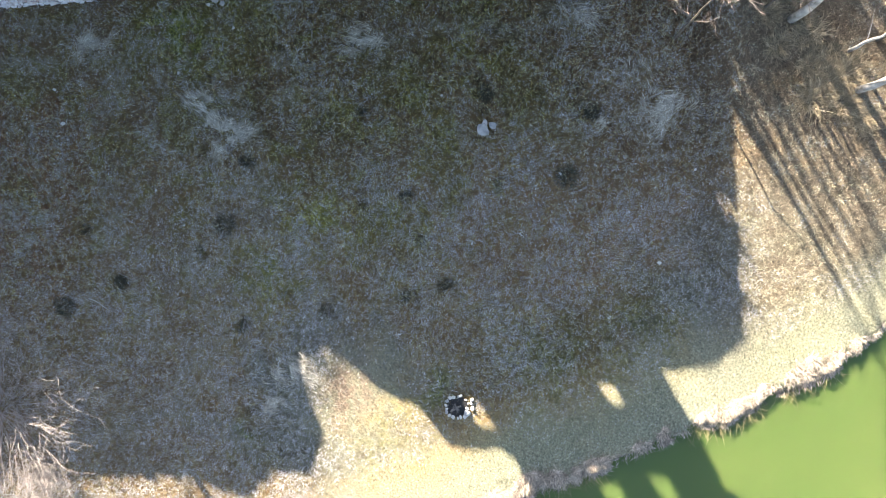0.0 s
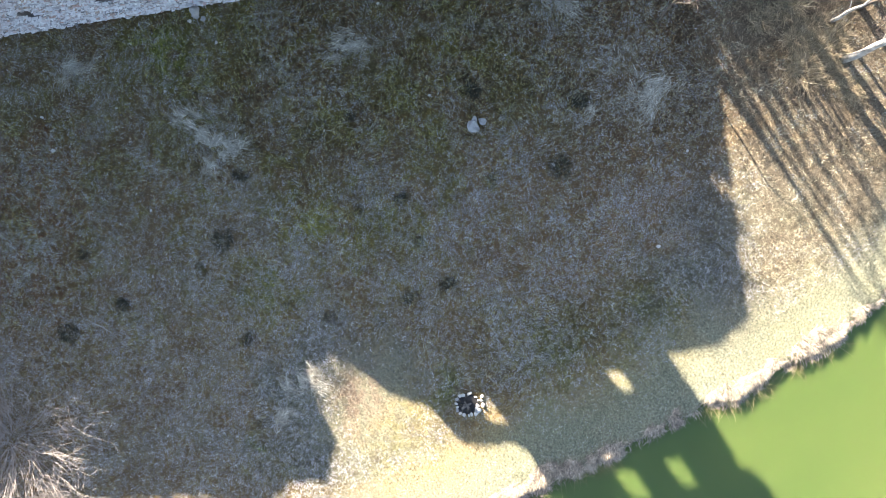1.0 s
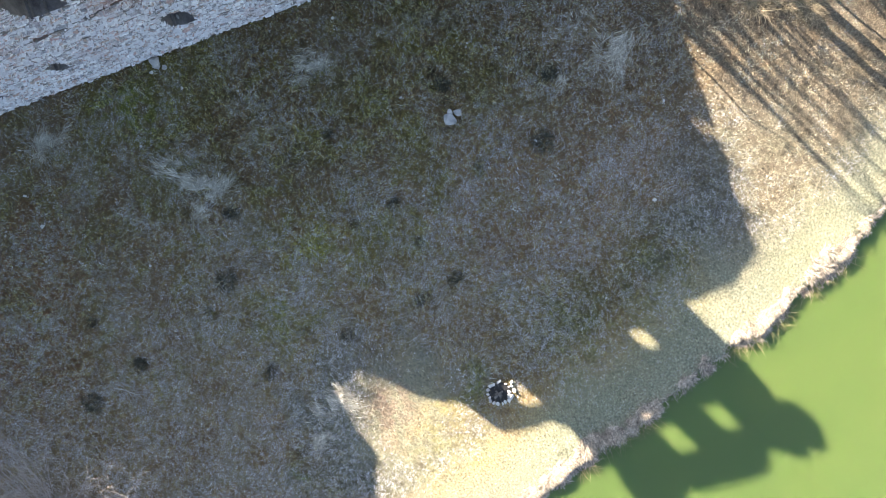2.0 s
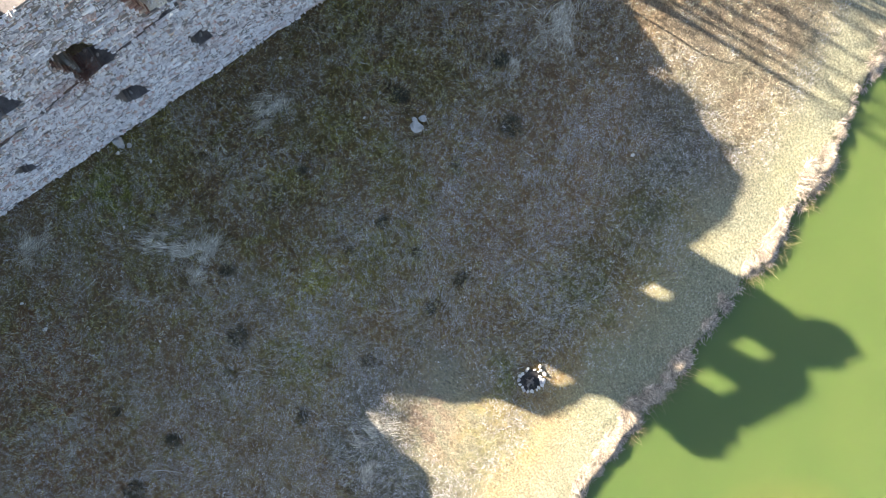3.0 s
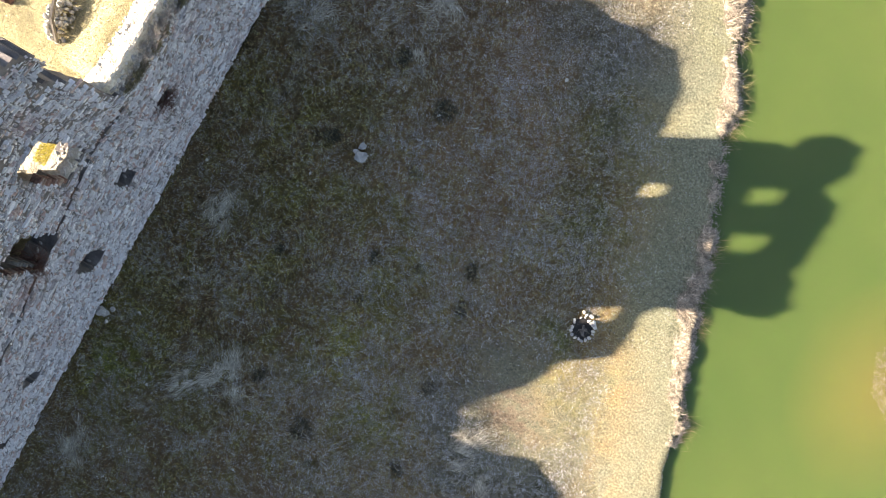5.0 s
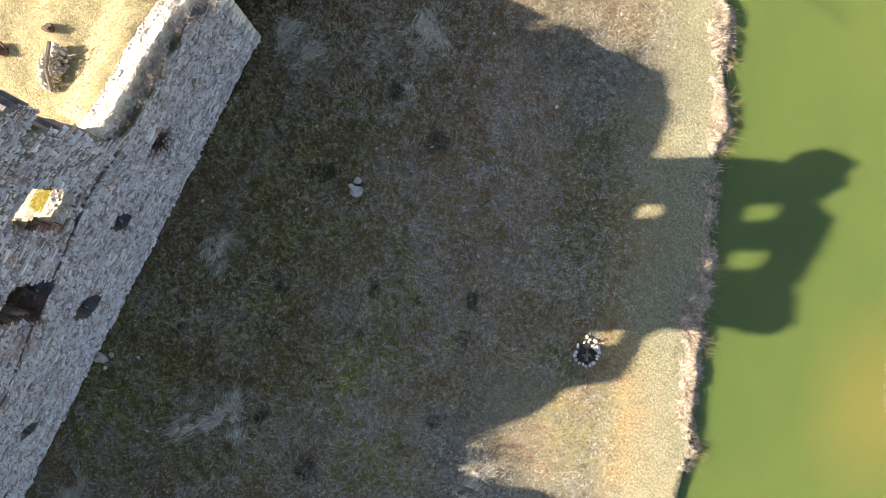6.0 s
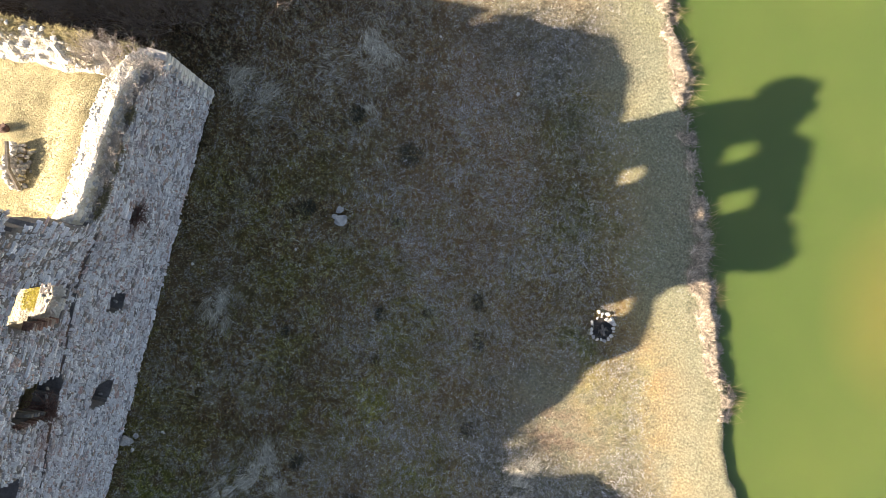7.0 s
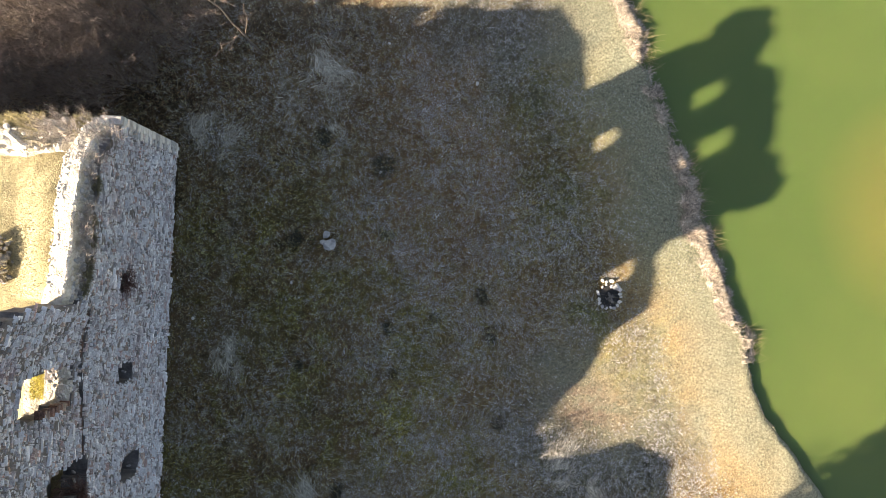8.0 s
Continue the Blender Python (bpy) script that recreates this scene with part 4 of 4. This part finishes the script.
for i, (x, y, s) in enumerate(((6.6, 14.3, 1.0), (7.2, 13.7, 1.1), (6.0, 13.6, 0.9), (5.0, 12.4, 0.8), (7.6, 14.8, 0.9), (4.6, 13.6, 1.0), (3.6, 12.2, 0.8), (6.4, 15.0, 1.1), (5.7, 14.4, 0.8), (8.3, 15.6, 0.9))):
    m = pose(x, y, level(x, y) - 0.02, 0, 0, 67 * i)
    ob = copy_thing(tussock, m) if i else tussock
    ob.matrix_basis = m
    ob.scale = (s, s, s)
    tagged(ob, group="dry tussocks under the birches")


# ---- fire pit ----
def fire_pit(x, y):
    rng = random.Random(12)
    pit = tagged(new("fire_pit"), "ring of pale stones round black ash and charred logs", "fire pit")
    pit.matrix_basis = pose(x, y, level(x, y))
    bm = bmesh.new()
    bmesh.ops.create_circle(bm, cap_ends=True, segments=24, radius=0.5)
    bmesh.ops.subdivide_edges(bm, edges=bm.edges[:], cuts=1)
    for v in bm.verts:
        v.co.z = 0.035 + 0.02 * noise.noise(v.co * 6)
        v.co.xy *= 1 + 0.1 * noise.noise(v.co * 3)
    part("ash_bed", bm, CHAR, pit, "black ash bed")
    for i in range(17):
        a = i / 17 * 2 * math.pi + rng.uniform(-0.1, 0.1)
        ob = scatter_stone(Vector((math.cos(a) * rng.uniform(0.46, 0.56), math.sin(a) * rng.uniform(0.46, 0.56), 0.06)), rng.uniform(0.08, 0.13), rubble[i % 6], pit)
    for dx, dy, s in ((-0.3, 0.72, 0.13), (-0.12, 0.66, 0.11), (0.12, 0.72, 0.15), (0.32, 0.5, 0.15), (0.48, 0.34, 0.14)):
        scatter_stone(Vector((dx, dy, 0.07)), s, rubble[0 if dx < 0 else 3], pit)
    for a, l, r, z in ((115, 0.5, 0.06, 0.12), (20, 0.42, 0.045, 0.1), (60, 0.34, 0.05, 0.17)):
        v, f = [], []
        w = Vector((math.cos(radians(a)), math.sin(radians(a)), 0.12)) * l / 2
        tube(v, f, [Vector((0.05, -0.03, z)) - w, Vector((0.04, -0.02, z + 0.01)), Vector((0.05, -0.03, z)) + w], [r, r * 0.9, r * 0.75], 7)
        piece("log", mesh_of("log", v, f, LOG), pit, "charred grey log")


fire_pit(19.4, -2.05)


# ---- stones lying about ----
def field_stone(x, y, size, seed, mat, label, squash=0.6):
    bm = lump(size, seed, squash, 22 if size > 0.2 else 14, 1.0 if size > 0.2 else 0)
    me = bpy.data.meshes.new("stone")
    bm.to_mesh(me)
    bm.free()
    me.materials.append(mat)
    ob = tagged(new("stone", me), label, "stone")
    ob.matrix_basis = pose(x, y, level(x, y) + size * squash * 0.35, 0, 0, seed * 50)
    return ob


boulder = field_stone(7.15, 0.2, 0.38, 4, GREY_STONE, "weathered pale grey boulder half sunk in turf", 0.5)
third = field_stone(6.85, 0.3, 0.17, 8, PALE_STONE, "pale broken stone leaning by the boulder", 0.5)
side = field_stone(7.0, 0.62, 0.22, 5, GREY_STONE, "smaller grey stone leaning by the boulder", 0.5)
for i, (x, y, s) in enumerate(((9.35, 3.3, 0.11), (13.53, 7.2, 0.14), (4.9, -19.4, 0.14), (3.2, -13.4, 0.1), (1.5, -10.6, 0.13), (3.3, -19.6, 0.12), (5.5, -1.5, 0.08), (13.7, 5.25, 0.07), (1.25, -3.07, 0.1),
                               (9.7, 8.9, 0.09), (6.2, -6.4, 0.07), (16.9, 3.9, 0.06), (11.8, 1.4, 0.06), (16.6, -1.0, 0.05), (2.6, -8.2, 0.07), (4.4, 2.0, 0.07), (8.4, -15.2, 0.08), (15.4, -15.8, 0.07))):
    tagged(field_stone(x, y, s, 11 + i, PALE_STONE, "small pale limestone lying in the grass"), group="pale stones in the grass")


tagged(field_stone(0.12, -11.25, 0.34, 61, GREY_STONE, "rough grey stone at the foot of the wall", 0.8), group="stones at the wall's foot")
tagged(field_stone(0.42, -10.95, 0.15, 62, GREY_STONE, "small grey stone fallen from the wall", 0.7), group="stones at the wall's foot")
tagged(field_stone(0.4, -11.6, 0.11, 63, PALE_STONE, "small pale stone fallen from the wall", 0.7), group="stones at the wall's foot")


def timber(y, z, d, long, turn):
    bm = bmesh.new()
    bmesh.ops.create_cube(bm, size=1, matrix=Matrix.Diagonal((long, 0.13, 0.1, 1)))
    bmesh.ops.bevel(bm, geom=list(bm.edges), offset=0.015, segments=1, affect="EDGES")
    ob = part("timber", bm, LOG, wall, "weathered grey-brown lintel timber")
    ob.location, ob.rotation_euler = on_wall(y, z, d), (0, 0.1, radians(turn))


for k in range(4):
    timber(-8.1 + 0.05 * k, 6.5 + 0.35 * k, -0.35, 0.7, -6 + 5 * k)

def lacing(y0, y1):
    """A rotten lacing timber put into the long horizontal groove, coloured dark to deepen its shade."""
    bm = bmesh.new()
    steps = int((y1 - y0) / 0.15)
    rings = []
    for i in range(steps + 1):
        y = y0 + (y1 - y0) * i / steps
        z, w = GROOVE[0] + GROOVE[1] * y, 0.03 * noise.noise(Vector((y * 3, 0, 0)))
        rings.append([bm.verts.new(on_wall(y, z + dz + w * s, d)) for dz, d, s in ((-0.15, -0.05, 1), (0.15, -0.06, -1), (0.15, -0.3, 0), (-0.15, -0.3, 0))])
    for a, c in zip(rings, rings[1:]):
        for k in range(4):
            bm.faces.new((a[k], c[k], c[(k + 1) % 4], a[(k + 1) % 4]))
    bm.faces.new(rings[0])
    bm.faces.new(rings[-1][::-1])
    part("lacing_timber", bm, ROTTEN, wall, "dark rotten timber that also deepens the wall's long groove")


for y0, y1 in ((-3.45, -1.95), (-6.7, -5.05), (-9.8, -8.4), (-12.9, -11.1)):
    lacing(y0, y1)

heap = tagged(new("rubble_heap"), "heap of mossy pale rubble with an old post in the courtyard", "rubble")
heap.matrix_basis = pose(-3.0, -0.35, 5.7)
heap.scale = (1.15, 1.0, 1.6)
for i in range(170):
    u, w = rng.uniform(-0.75, 0.75), rng.gauss(0, 0.17)
    top = 0.62 * (1 - abs(u) ** 2.5) * max(0.0, 1 - abs(w) / 0.4)
    scatter_stone(Vector((w - 0.12 * u, u, top * rng.uniform(0.3, 1))), rng.uniform(0.05, 0.13), rubble[(0, 5, 2, 3, 5)[i % 5]], heap)
v, f = [], []
tube(v, f, [Vector((0.28, -0.75, 0.25)), Vector((0.2, -0.1, 0.62)), Vector((0.08, 0.75, 0.7))], [0.06, 0.065, 0.05], 6)
piece("post", mesh_of("post", v, f, LOG), heap, "weathered wooden post")
for x, y, s in ((-3.75, 0.75, 0.26), (-5.0, -0.6, 0.34)):
    stump = field_stone(x, y, s, int(s * 100), ROTTEN, "dark rotten stump in the courtyard grass", 0.7)
    stump.name = "tree_stump"
    tagged(stump, "dark rotten stump in the courtyard grass", "stump")
    stump.matrix_basis = pose(x, y, float(yard_height(np.array(x), np.array(y))) + s * 0.3)

v, f = [], []
stick, _w = twig_path(random.Random(3), Vector((0, 0, 0)), Vector((0.5, 1, 0.03)), 1.5, 0.12, 6)
tube(v, f, stick, [0.025, 0.024, 0.021, 0.018, 0.015, 0.012, 0.008], 5)
tube(v, f, [stick[3], stick[3] + Vector((0.35, 0.1, 0.05))], [0.012, 0.006], 4)
ob = tagged(new("fallen_branch", mesh_of("fallen_branch", v, f, BIRCH)), "bleached fallen branch lying on the turf", "branch")
ob.matrix_basis = pose(13.2, -19.3, level(13.2, -19.3) + 0.03)


# ---- grass, litter and reeds, too many to count ----
def turf(n, seed):
    g = np.random.default_rng(seed)
    x, y = g.uniform(-8, 27, n), g.uniform(-27, 19, n)
    keep = (bank_gap(x, y) < -0.05) & ((x > FACE + SKEW * y + 0.1) | (y > 4.5))
    x, y = x[keep], y[keep]
    m = len(x)
    a = g.uniform(0, 2 * np.pi, m)
    roots = np.stack([x, y, height(x, y) - 0.01], 1)
    ways = np.stack([np.cos(a), np.sin(a), g.uniform(0.1, 1.0, m)], 1)
    straw = np.clip((bank_gap(x, y) + 5) / 2, 0, 1)
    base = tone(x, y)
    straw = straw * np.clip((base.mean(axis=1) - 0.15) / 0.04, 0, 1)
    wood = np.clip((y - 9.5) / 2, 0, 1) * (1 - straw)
    # tone evened out in the sunlit patch, contrast kept in the wall-shaded stretch
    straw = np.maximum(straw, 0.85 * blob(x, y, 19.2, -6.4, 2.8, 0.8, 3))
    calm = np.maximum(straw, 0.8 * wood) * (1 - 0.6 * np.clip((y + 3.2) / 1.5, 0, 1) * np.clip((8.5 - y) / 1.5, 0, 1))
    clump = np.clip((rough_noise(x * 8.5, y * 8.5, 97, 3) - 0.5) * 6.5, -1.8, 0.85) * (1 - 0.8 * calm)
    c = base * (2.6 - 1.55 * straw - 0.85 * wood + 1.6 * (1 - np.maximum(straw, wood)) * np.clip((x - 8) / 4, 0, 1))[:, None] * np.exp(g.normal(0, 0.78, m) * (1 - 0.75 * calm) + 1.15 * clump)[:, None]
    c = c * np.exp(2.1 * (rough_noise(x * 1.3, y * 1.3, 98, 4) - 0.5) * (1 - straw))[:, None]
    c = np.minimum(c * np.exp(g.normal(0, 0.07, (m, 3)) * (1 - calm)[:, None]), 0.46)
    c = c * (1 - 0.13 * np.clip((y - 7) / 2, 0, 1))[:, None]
    pale = g.random(m) < 0.02 * (1 - calm)
    c[pale] = np.array((0.38, 0.34, 0.25)) * g.uniform(0.5, 1.15, pale.sum())[:, None]
    coarse = rough_noise(x * 0.6, y * 0.6, 55)
    size = g.uniform(0.045, 0.13, m) * (0.6 + 0.9 * coarse) * (1 - 0.4 * straw)
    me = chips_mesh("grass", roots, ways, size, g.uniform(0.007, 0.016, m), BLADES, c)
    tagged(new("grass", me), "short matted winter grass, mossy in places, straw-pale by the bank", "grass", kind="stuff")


def litter(n, seed):
    g = np.random.default_rng(seed)
    x, y = g.uniform(-8, 22, n), g.uniform(-27, 17, n)
    amount = 0.25 + 0.9 * (rough_noise(x * 0.3, y * 0.3, 61) > 0.5)
    keep = (g.random(n) < amount) & (bank_gap(x, y) < -1.0) & ((x > FACE + SKEW * y + 0.15) | (y > 4.6))
    x, y = x[keep], y[keep]
    m = len(x)
    a = g.uniform(0, 2 * np.pi, m)
    roots = np.stack([x, y, height(x, y) + 0.03], 1)
    ways = np.stack([np.cos(a), np.sin(a), g.normal(0, 0.2, m)], 1)
    c = np.where(g.random((m, 1)) < 0.03, np.array([[0.33, 0.3, 0.24]]), np.array([[0.2, 0.145, 0.1]])) * g.uniform(0.6, 1.3, (m, 1))
    me = blades_mesh("leaf_litter", roots, ways, g.uniform(0.025, 0.05, m), g.uniform(0.008, 0.015, m), BLADES, c, 0.3)
    tagged(new("leaf_litter", me), "scattered dry brown and bleached fallen leaves", "leaves", kind="stuff")


def reeds(n, seed):
    g = np.random.default_rng(seed)
    y = g.uniform(-5.0, 20, n)
    edge = np.interp(y, BANK_Y, BANK_X) + 0.45 * (rough_noise(y * 1.4, y * 0, 5) - 0.5)
    clump = rough_noise(y * 1.3, y * 0 + 4, 88)
    x = edge + g.uniform(-0.75, 0.15, n) * (0.35 + 1.2 * clump)
    tuft = rough_noise(x * 2.6, y * 2.6, 89, 3)
    keep = g.random(n) < np.clip((clump - 0.3) * 3.0, 0.1, 1) * np.clip((tuft - 0.42) * 6, 0.06, 1)
    x, y, clump = x[keep], y[keep], clump[keep]
    m = len(x)
    a = g.normal(0.3, 1.0, m) + 4.5 * (rough_noise(x * 1.8, y * 1.8, 90, 2) - 0.5)
    roots = np.stack([x, y, np.maximum(height(x, y), WATER_Z) + 0.02], 1)
    ways = np.stack([np.cos(a), np.sin(a), g.uniform(0.1, 1.2, m)], 1)
    c = np.array((0.52, 0.44, 0.345)) * (g.uniform(0.3, 1.3, m) * (0.55 + 0.8 * tuft[keep]))[:, None]
    me = blades_mesh("dry_reeds", roots, ways, g.uniform(0.15, 0.5, m) * (0.45 + 0.9 * clump), g.uniform(0.006, 0.014, m), REED, c, 1.3)
    tagged(new("dry_reeds", me), "bleached dry reeds and grass hanging over the water's edge", "reeds", kind="stuff")
    k = 420
    y = g.choice((8.6, 9.6, 10.6, 12.6, 13.6, 2.2, 3.4, 0.6, -4.2), k) + g.normal(0, 0.35, k)
    x = np.interp(y, BANK_Y, BANK_X) + g.uniform(-0.2, 0.3, k)
    a = g.normal(0.3, 0.8, k)
    ways = np.stack([np.cos(a), np.sin(a), g.uniform(0.1, 0.8, k)], 1)
    me = blades_mesh("green_reeds", np.stack([x, y, np.full(k, WATER_Z)], 1), ways, g.uniform(0.4, 1.1, k), np.full(k, 0.006), REED, np.array((0.27, 0.24, 0.11)) * g.uniform(0.6, 1.2, (k, 1)), 0.8)
    tagged(new("green_reeds", me), "thin yellowish reed stems bending out over the pond", "reeds", kind="stuff")


def far_reeds(n, seed):
    g = np.random.default_rng(seed)
    y = g.uniform(0.5, 7, n)
    x = np.interp(y, FAR_Y, FAR_X) + g.uniform(-0.4, 3.0, n)
    a = g.normal(3.3, 0.9, n)
    ways = np.stack([np.cos(a), np.sin(a), g.uniform(0.1, 0.9, n)], 1)
    me = blades_mesh("dry_reeds", np.stack([x, y, np.maximum(height(x, y), WATER_Z)], 1), ways, g.uniform(0.08, 0.3, n), g.uniform(0.006, 0.012, n), REED, np.array((0.4, 0.34, 0.25)) * g.uniform(0.5, 1.2, (n, 1)), 1.2)
    tagged(new("dry_reeds", me), "bleached dry reeds on the opposite bank", "reeds", kind="stuff")


def courtyard_grass(n, seed):
    g = np.random.default_rng(seed)
    x, y = g.uniform(-6.5, -0.55, n), g.uniform(-4, 3.4, n)
    a = g.uniform(0, 2 * np.pi, n)
    z = yard_height(x, y) + 0.03
    ways = np.stack([np.cos(a), np.sin(a), g.uniform(0.1, 1.2, n)], 1)
    me = blades_mesh("grass", np.stack([x, y, z], 1), ways, g.uniform(0.04, 0.09, n), g.uniform(0.005, 0.009, n), BLADES, np.array((0.43, 0.38, 0.235)) * g.uniform(0.85, 1.15, (n, 1)), 0.8)
    tagged(new("grass", me), "yellow dry grass in the raised courtyard", "grass", kind="stuff")


def crest_grass(n, seed):
    g = np.random.default_rng(seed)
    y, d = g.uniform(-1.3, 4.2, n), -g.uniform(0, 1, n) ** 1.5 * 0.6
    thick = rough_noise(y * 1.5, d * 2, 93) > 0.5
    y, d = y[thick], d[thick]
    m = len(y)
    z = np.interp(y, LOW_Y, LOW_Z) - 0.08
    a = g.normal(0, 1.2, m)
    ways = np.stack([np.cos(a), np.sin(a), g.uniform(0.1, 1.5, m)], 1)
    roots = np.stack([FACE + SKEW * y + lean(y) * np.minimum(z, 8.2) + d, y, z], 1)
    me = blades_mesh("crest_grass", roots, ways, g.uniform(0.1, 0.32, m), np.full(m, 0.008), BLADES, np.array((0.24, 0.21, 0.12)) * g.uniform(0.5, 1.4, (m, 1)), 0.9)
    tagged(new("crest_grass", me), "dry grass tufts on the broken wall top", "grass", kind="stuff")
    k = 9000
    x, y = g.uniform(-9, 0.2, k), 4.45 - np.abs(g.normal(0, 0.3, k))
    thick = rough_noise(x * 1.2, y * 1.2, 94) > 0.47
    x, y = x[thick], y[thick]
    k = len(x)
    a = g.uniform(0, 6.28, k)
    ways = np.stack([np.cos(a), np.sin(a), g.uniform(0.2, 1.5, k)], 1)
    me = blades_mesh("crest_grass", np.stack([x, y, np.full(k, 6.1)], 1), ways, g.uniform(0.1, 0.3, k), np.full(k, 0.008), BLADES, np.array((0.34, 0.29, 0.15)) * g.uniform(0.5, 1.3, (k, 1)), 0.9)
    tagged(new("crest_grass", me), "dry grass growing along the side wall's top", "grass", kind="stuff")


def pale_wisps(seed):
    g = np.random.default_rng(seed)
    rows = []
    for cx, cy, r, n in ((5.2, -12.2, 0.9, 1500), (6.4, -11.3, 0.9, 1500), (2.8, -4.7, 0.7, 800), (1.6, -17.6, 0.8, 500), (7.2, 8.0, 1.0, 700), (1.6, 5.0, 0.7, 400), (6.3, 6.8, 1.2, 500), (2.9, 4.6, 0.8, 250), (7.4, 5.4, 0.6, 200), (17.6, -9.6, 1.2, 900), (19.0, -10.6, 0.6, 400)):
        way = g.uniform(0, 6.28)
        u, w = g.normal(0, 0.62, n) * r, g.normal(0, 0.3, n) * r
        w = w + 0.35 * r * np.sin(2.2 * u / r + way)
        px, py = cx + u * np.cos(way) - w * np.sin(way), cy + u * np.sin(way) + w * np.cos(way)
        some = rough_noise(px * 2.4, py * 2.4, 95, 3) > 0.42
        rows.append(np.stack([px, py, way + g.normal(0, 0.55, n)], 1)[some])
    p = np.concatenate(rows)
    n = len(p)
    roots = np.stack([p[:, 0], p[:, 1], height(p[:, 0], p[:, 1]) + 0.02], 1)
    ways = np.stack([np.cos(p[:, 2]), np.sin(p[:, 2]), g.uniform(0.05, 0.7, n)], 1)
    me = blades_mesh("matted_grass", roots, ways, g.uniform(0.2, 0.5, n), g.uniform(0.005, 0.01, n), BLADES, np.array((0.58, 0.54, 0.44)) * g.uniform(0.5, 1.25, (n, 1)), 0.9)
    tagged(new("matted_grass", me), "patches of long bleached grass lying flat on the turf", "grass", kind="stuff")


def strands(n, seed):
    """Long bleached stalks lying criss-cross on the turf."""
    g = np.random.default_rng(seed)
    x, y = g.uniform(-6, 24, n), g.uniform(-26, 14, n)
    keep = (bank_gap(x, y) < -1.5) & ((x > FACE + SKEW * y + 0.25) | (y > 4.6)) & (g.random(n) < np.clip((rough_noise(x * 0.7, y * 0.7, 111) - 0.3) * 2.6, 0.05, 1))
    x, y = x[keep], y[keep]
    m = len(x)
    a = g.uniform(0, 2 * np.pi, m)
    roots = np.stack([x, y, height(x, y) + g.uniform(0.03, 0.07, m)], 1)
    ways = np.stack([np.cos(a), np.sin(a), g.normal(0.1, 0.15, m)], 1)
    c = np.array((0.31, 0.285, 0.2)) * g.uniform(0.35, 1.25, (m, 1))
    me = blades_mesh("stalks", roots, ways, g.uniform(0.12, 0.38, m), g.uniform(0.004, 0.008, m), BLADES, c, 0.3)
    tagged(new("stalks", me), "long bleached stalks lying criss-cross on the turf", "grass", kind="stuff")


turf(1450000, 1)
strands(42000, 12)
pale_wisps(7)
litter(34000, 2)
reeds(90000, 3)
far_reeds(4500, 4)
courtyard_grass(50000, 5)
crest_grass(15000, 6)

# moss and grass on the inner part of the window sills
for y0, y1, z in ((-4.75, -3.6, 7.12), (-4.8, -3.4, 10.8)):
    g = np.random.default_rng(9)
    n = 3000
    y, d = g.uniform(y0, y1, n), g.uniform(-1.45, -0.72, n)
    p = np.stack([FACE + SKEW * y + lean(y) * np.minimum(z, 8.2) + d, y, np.full(n, z)], 1)
    a = g.uniform(0, 6.28, n)
    me = blades_mesh("moss", p, np.stack([np.cos(a), np.sin(a), g.uniform(0.1, 1, n)], 1), g.uniform(0.05, 0.1, n), np.full(n, 0.007), BLADES, np.array((0.4, 0.34, 0.07)) * g.uniform(0.6, 1.3, (n, 1)), 0.8)
    tagged(new("moss", me), "yellow moss and grass on a sunlit window sill", "moss", kind="stuff")
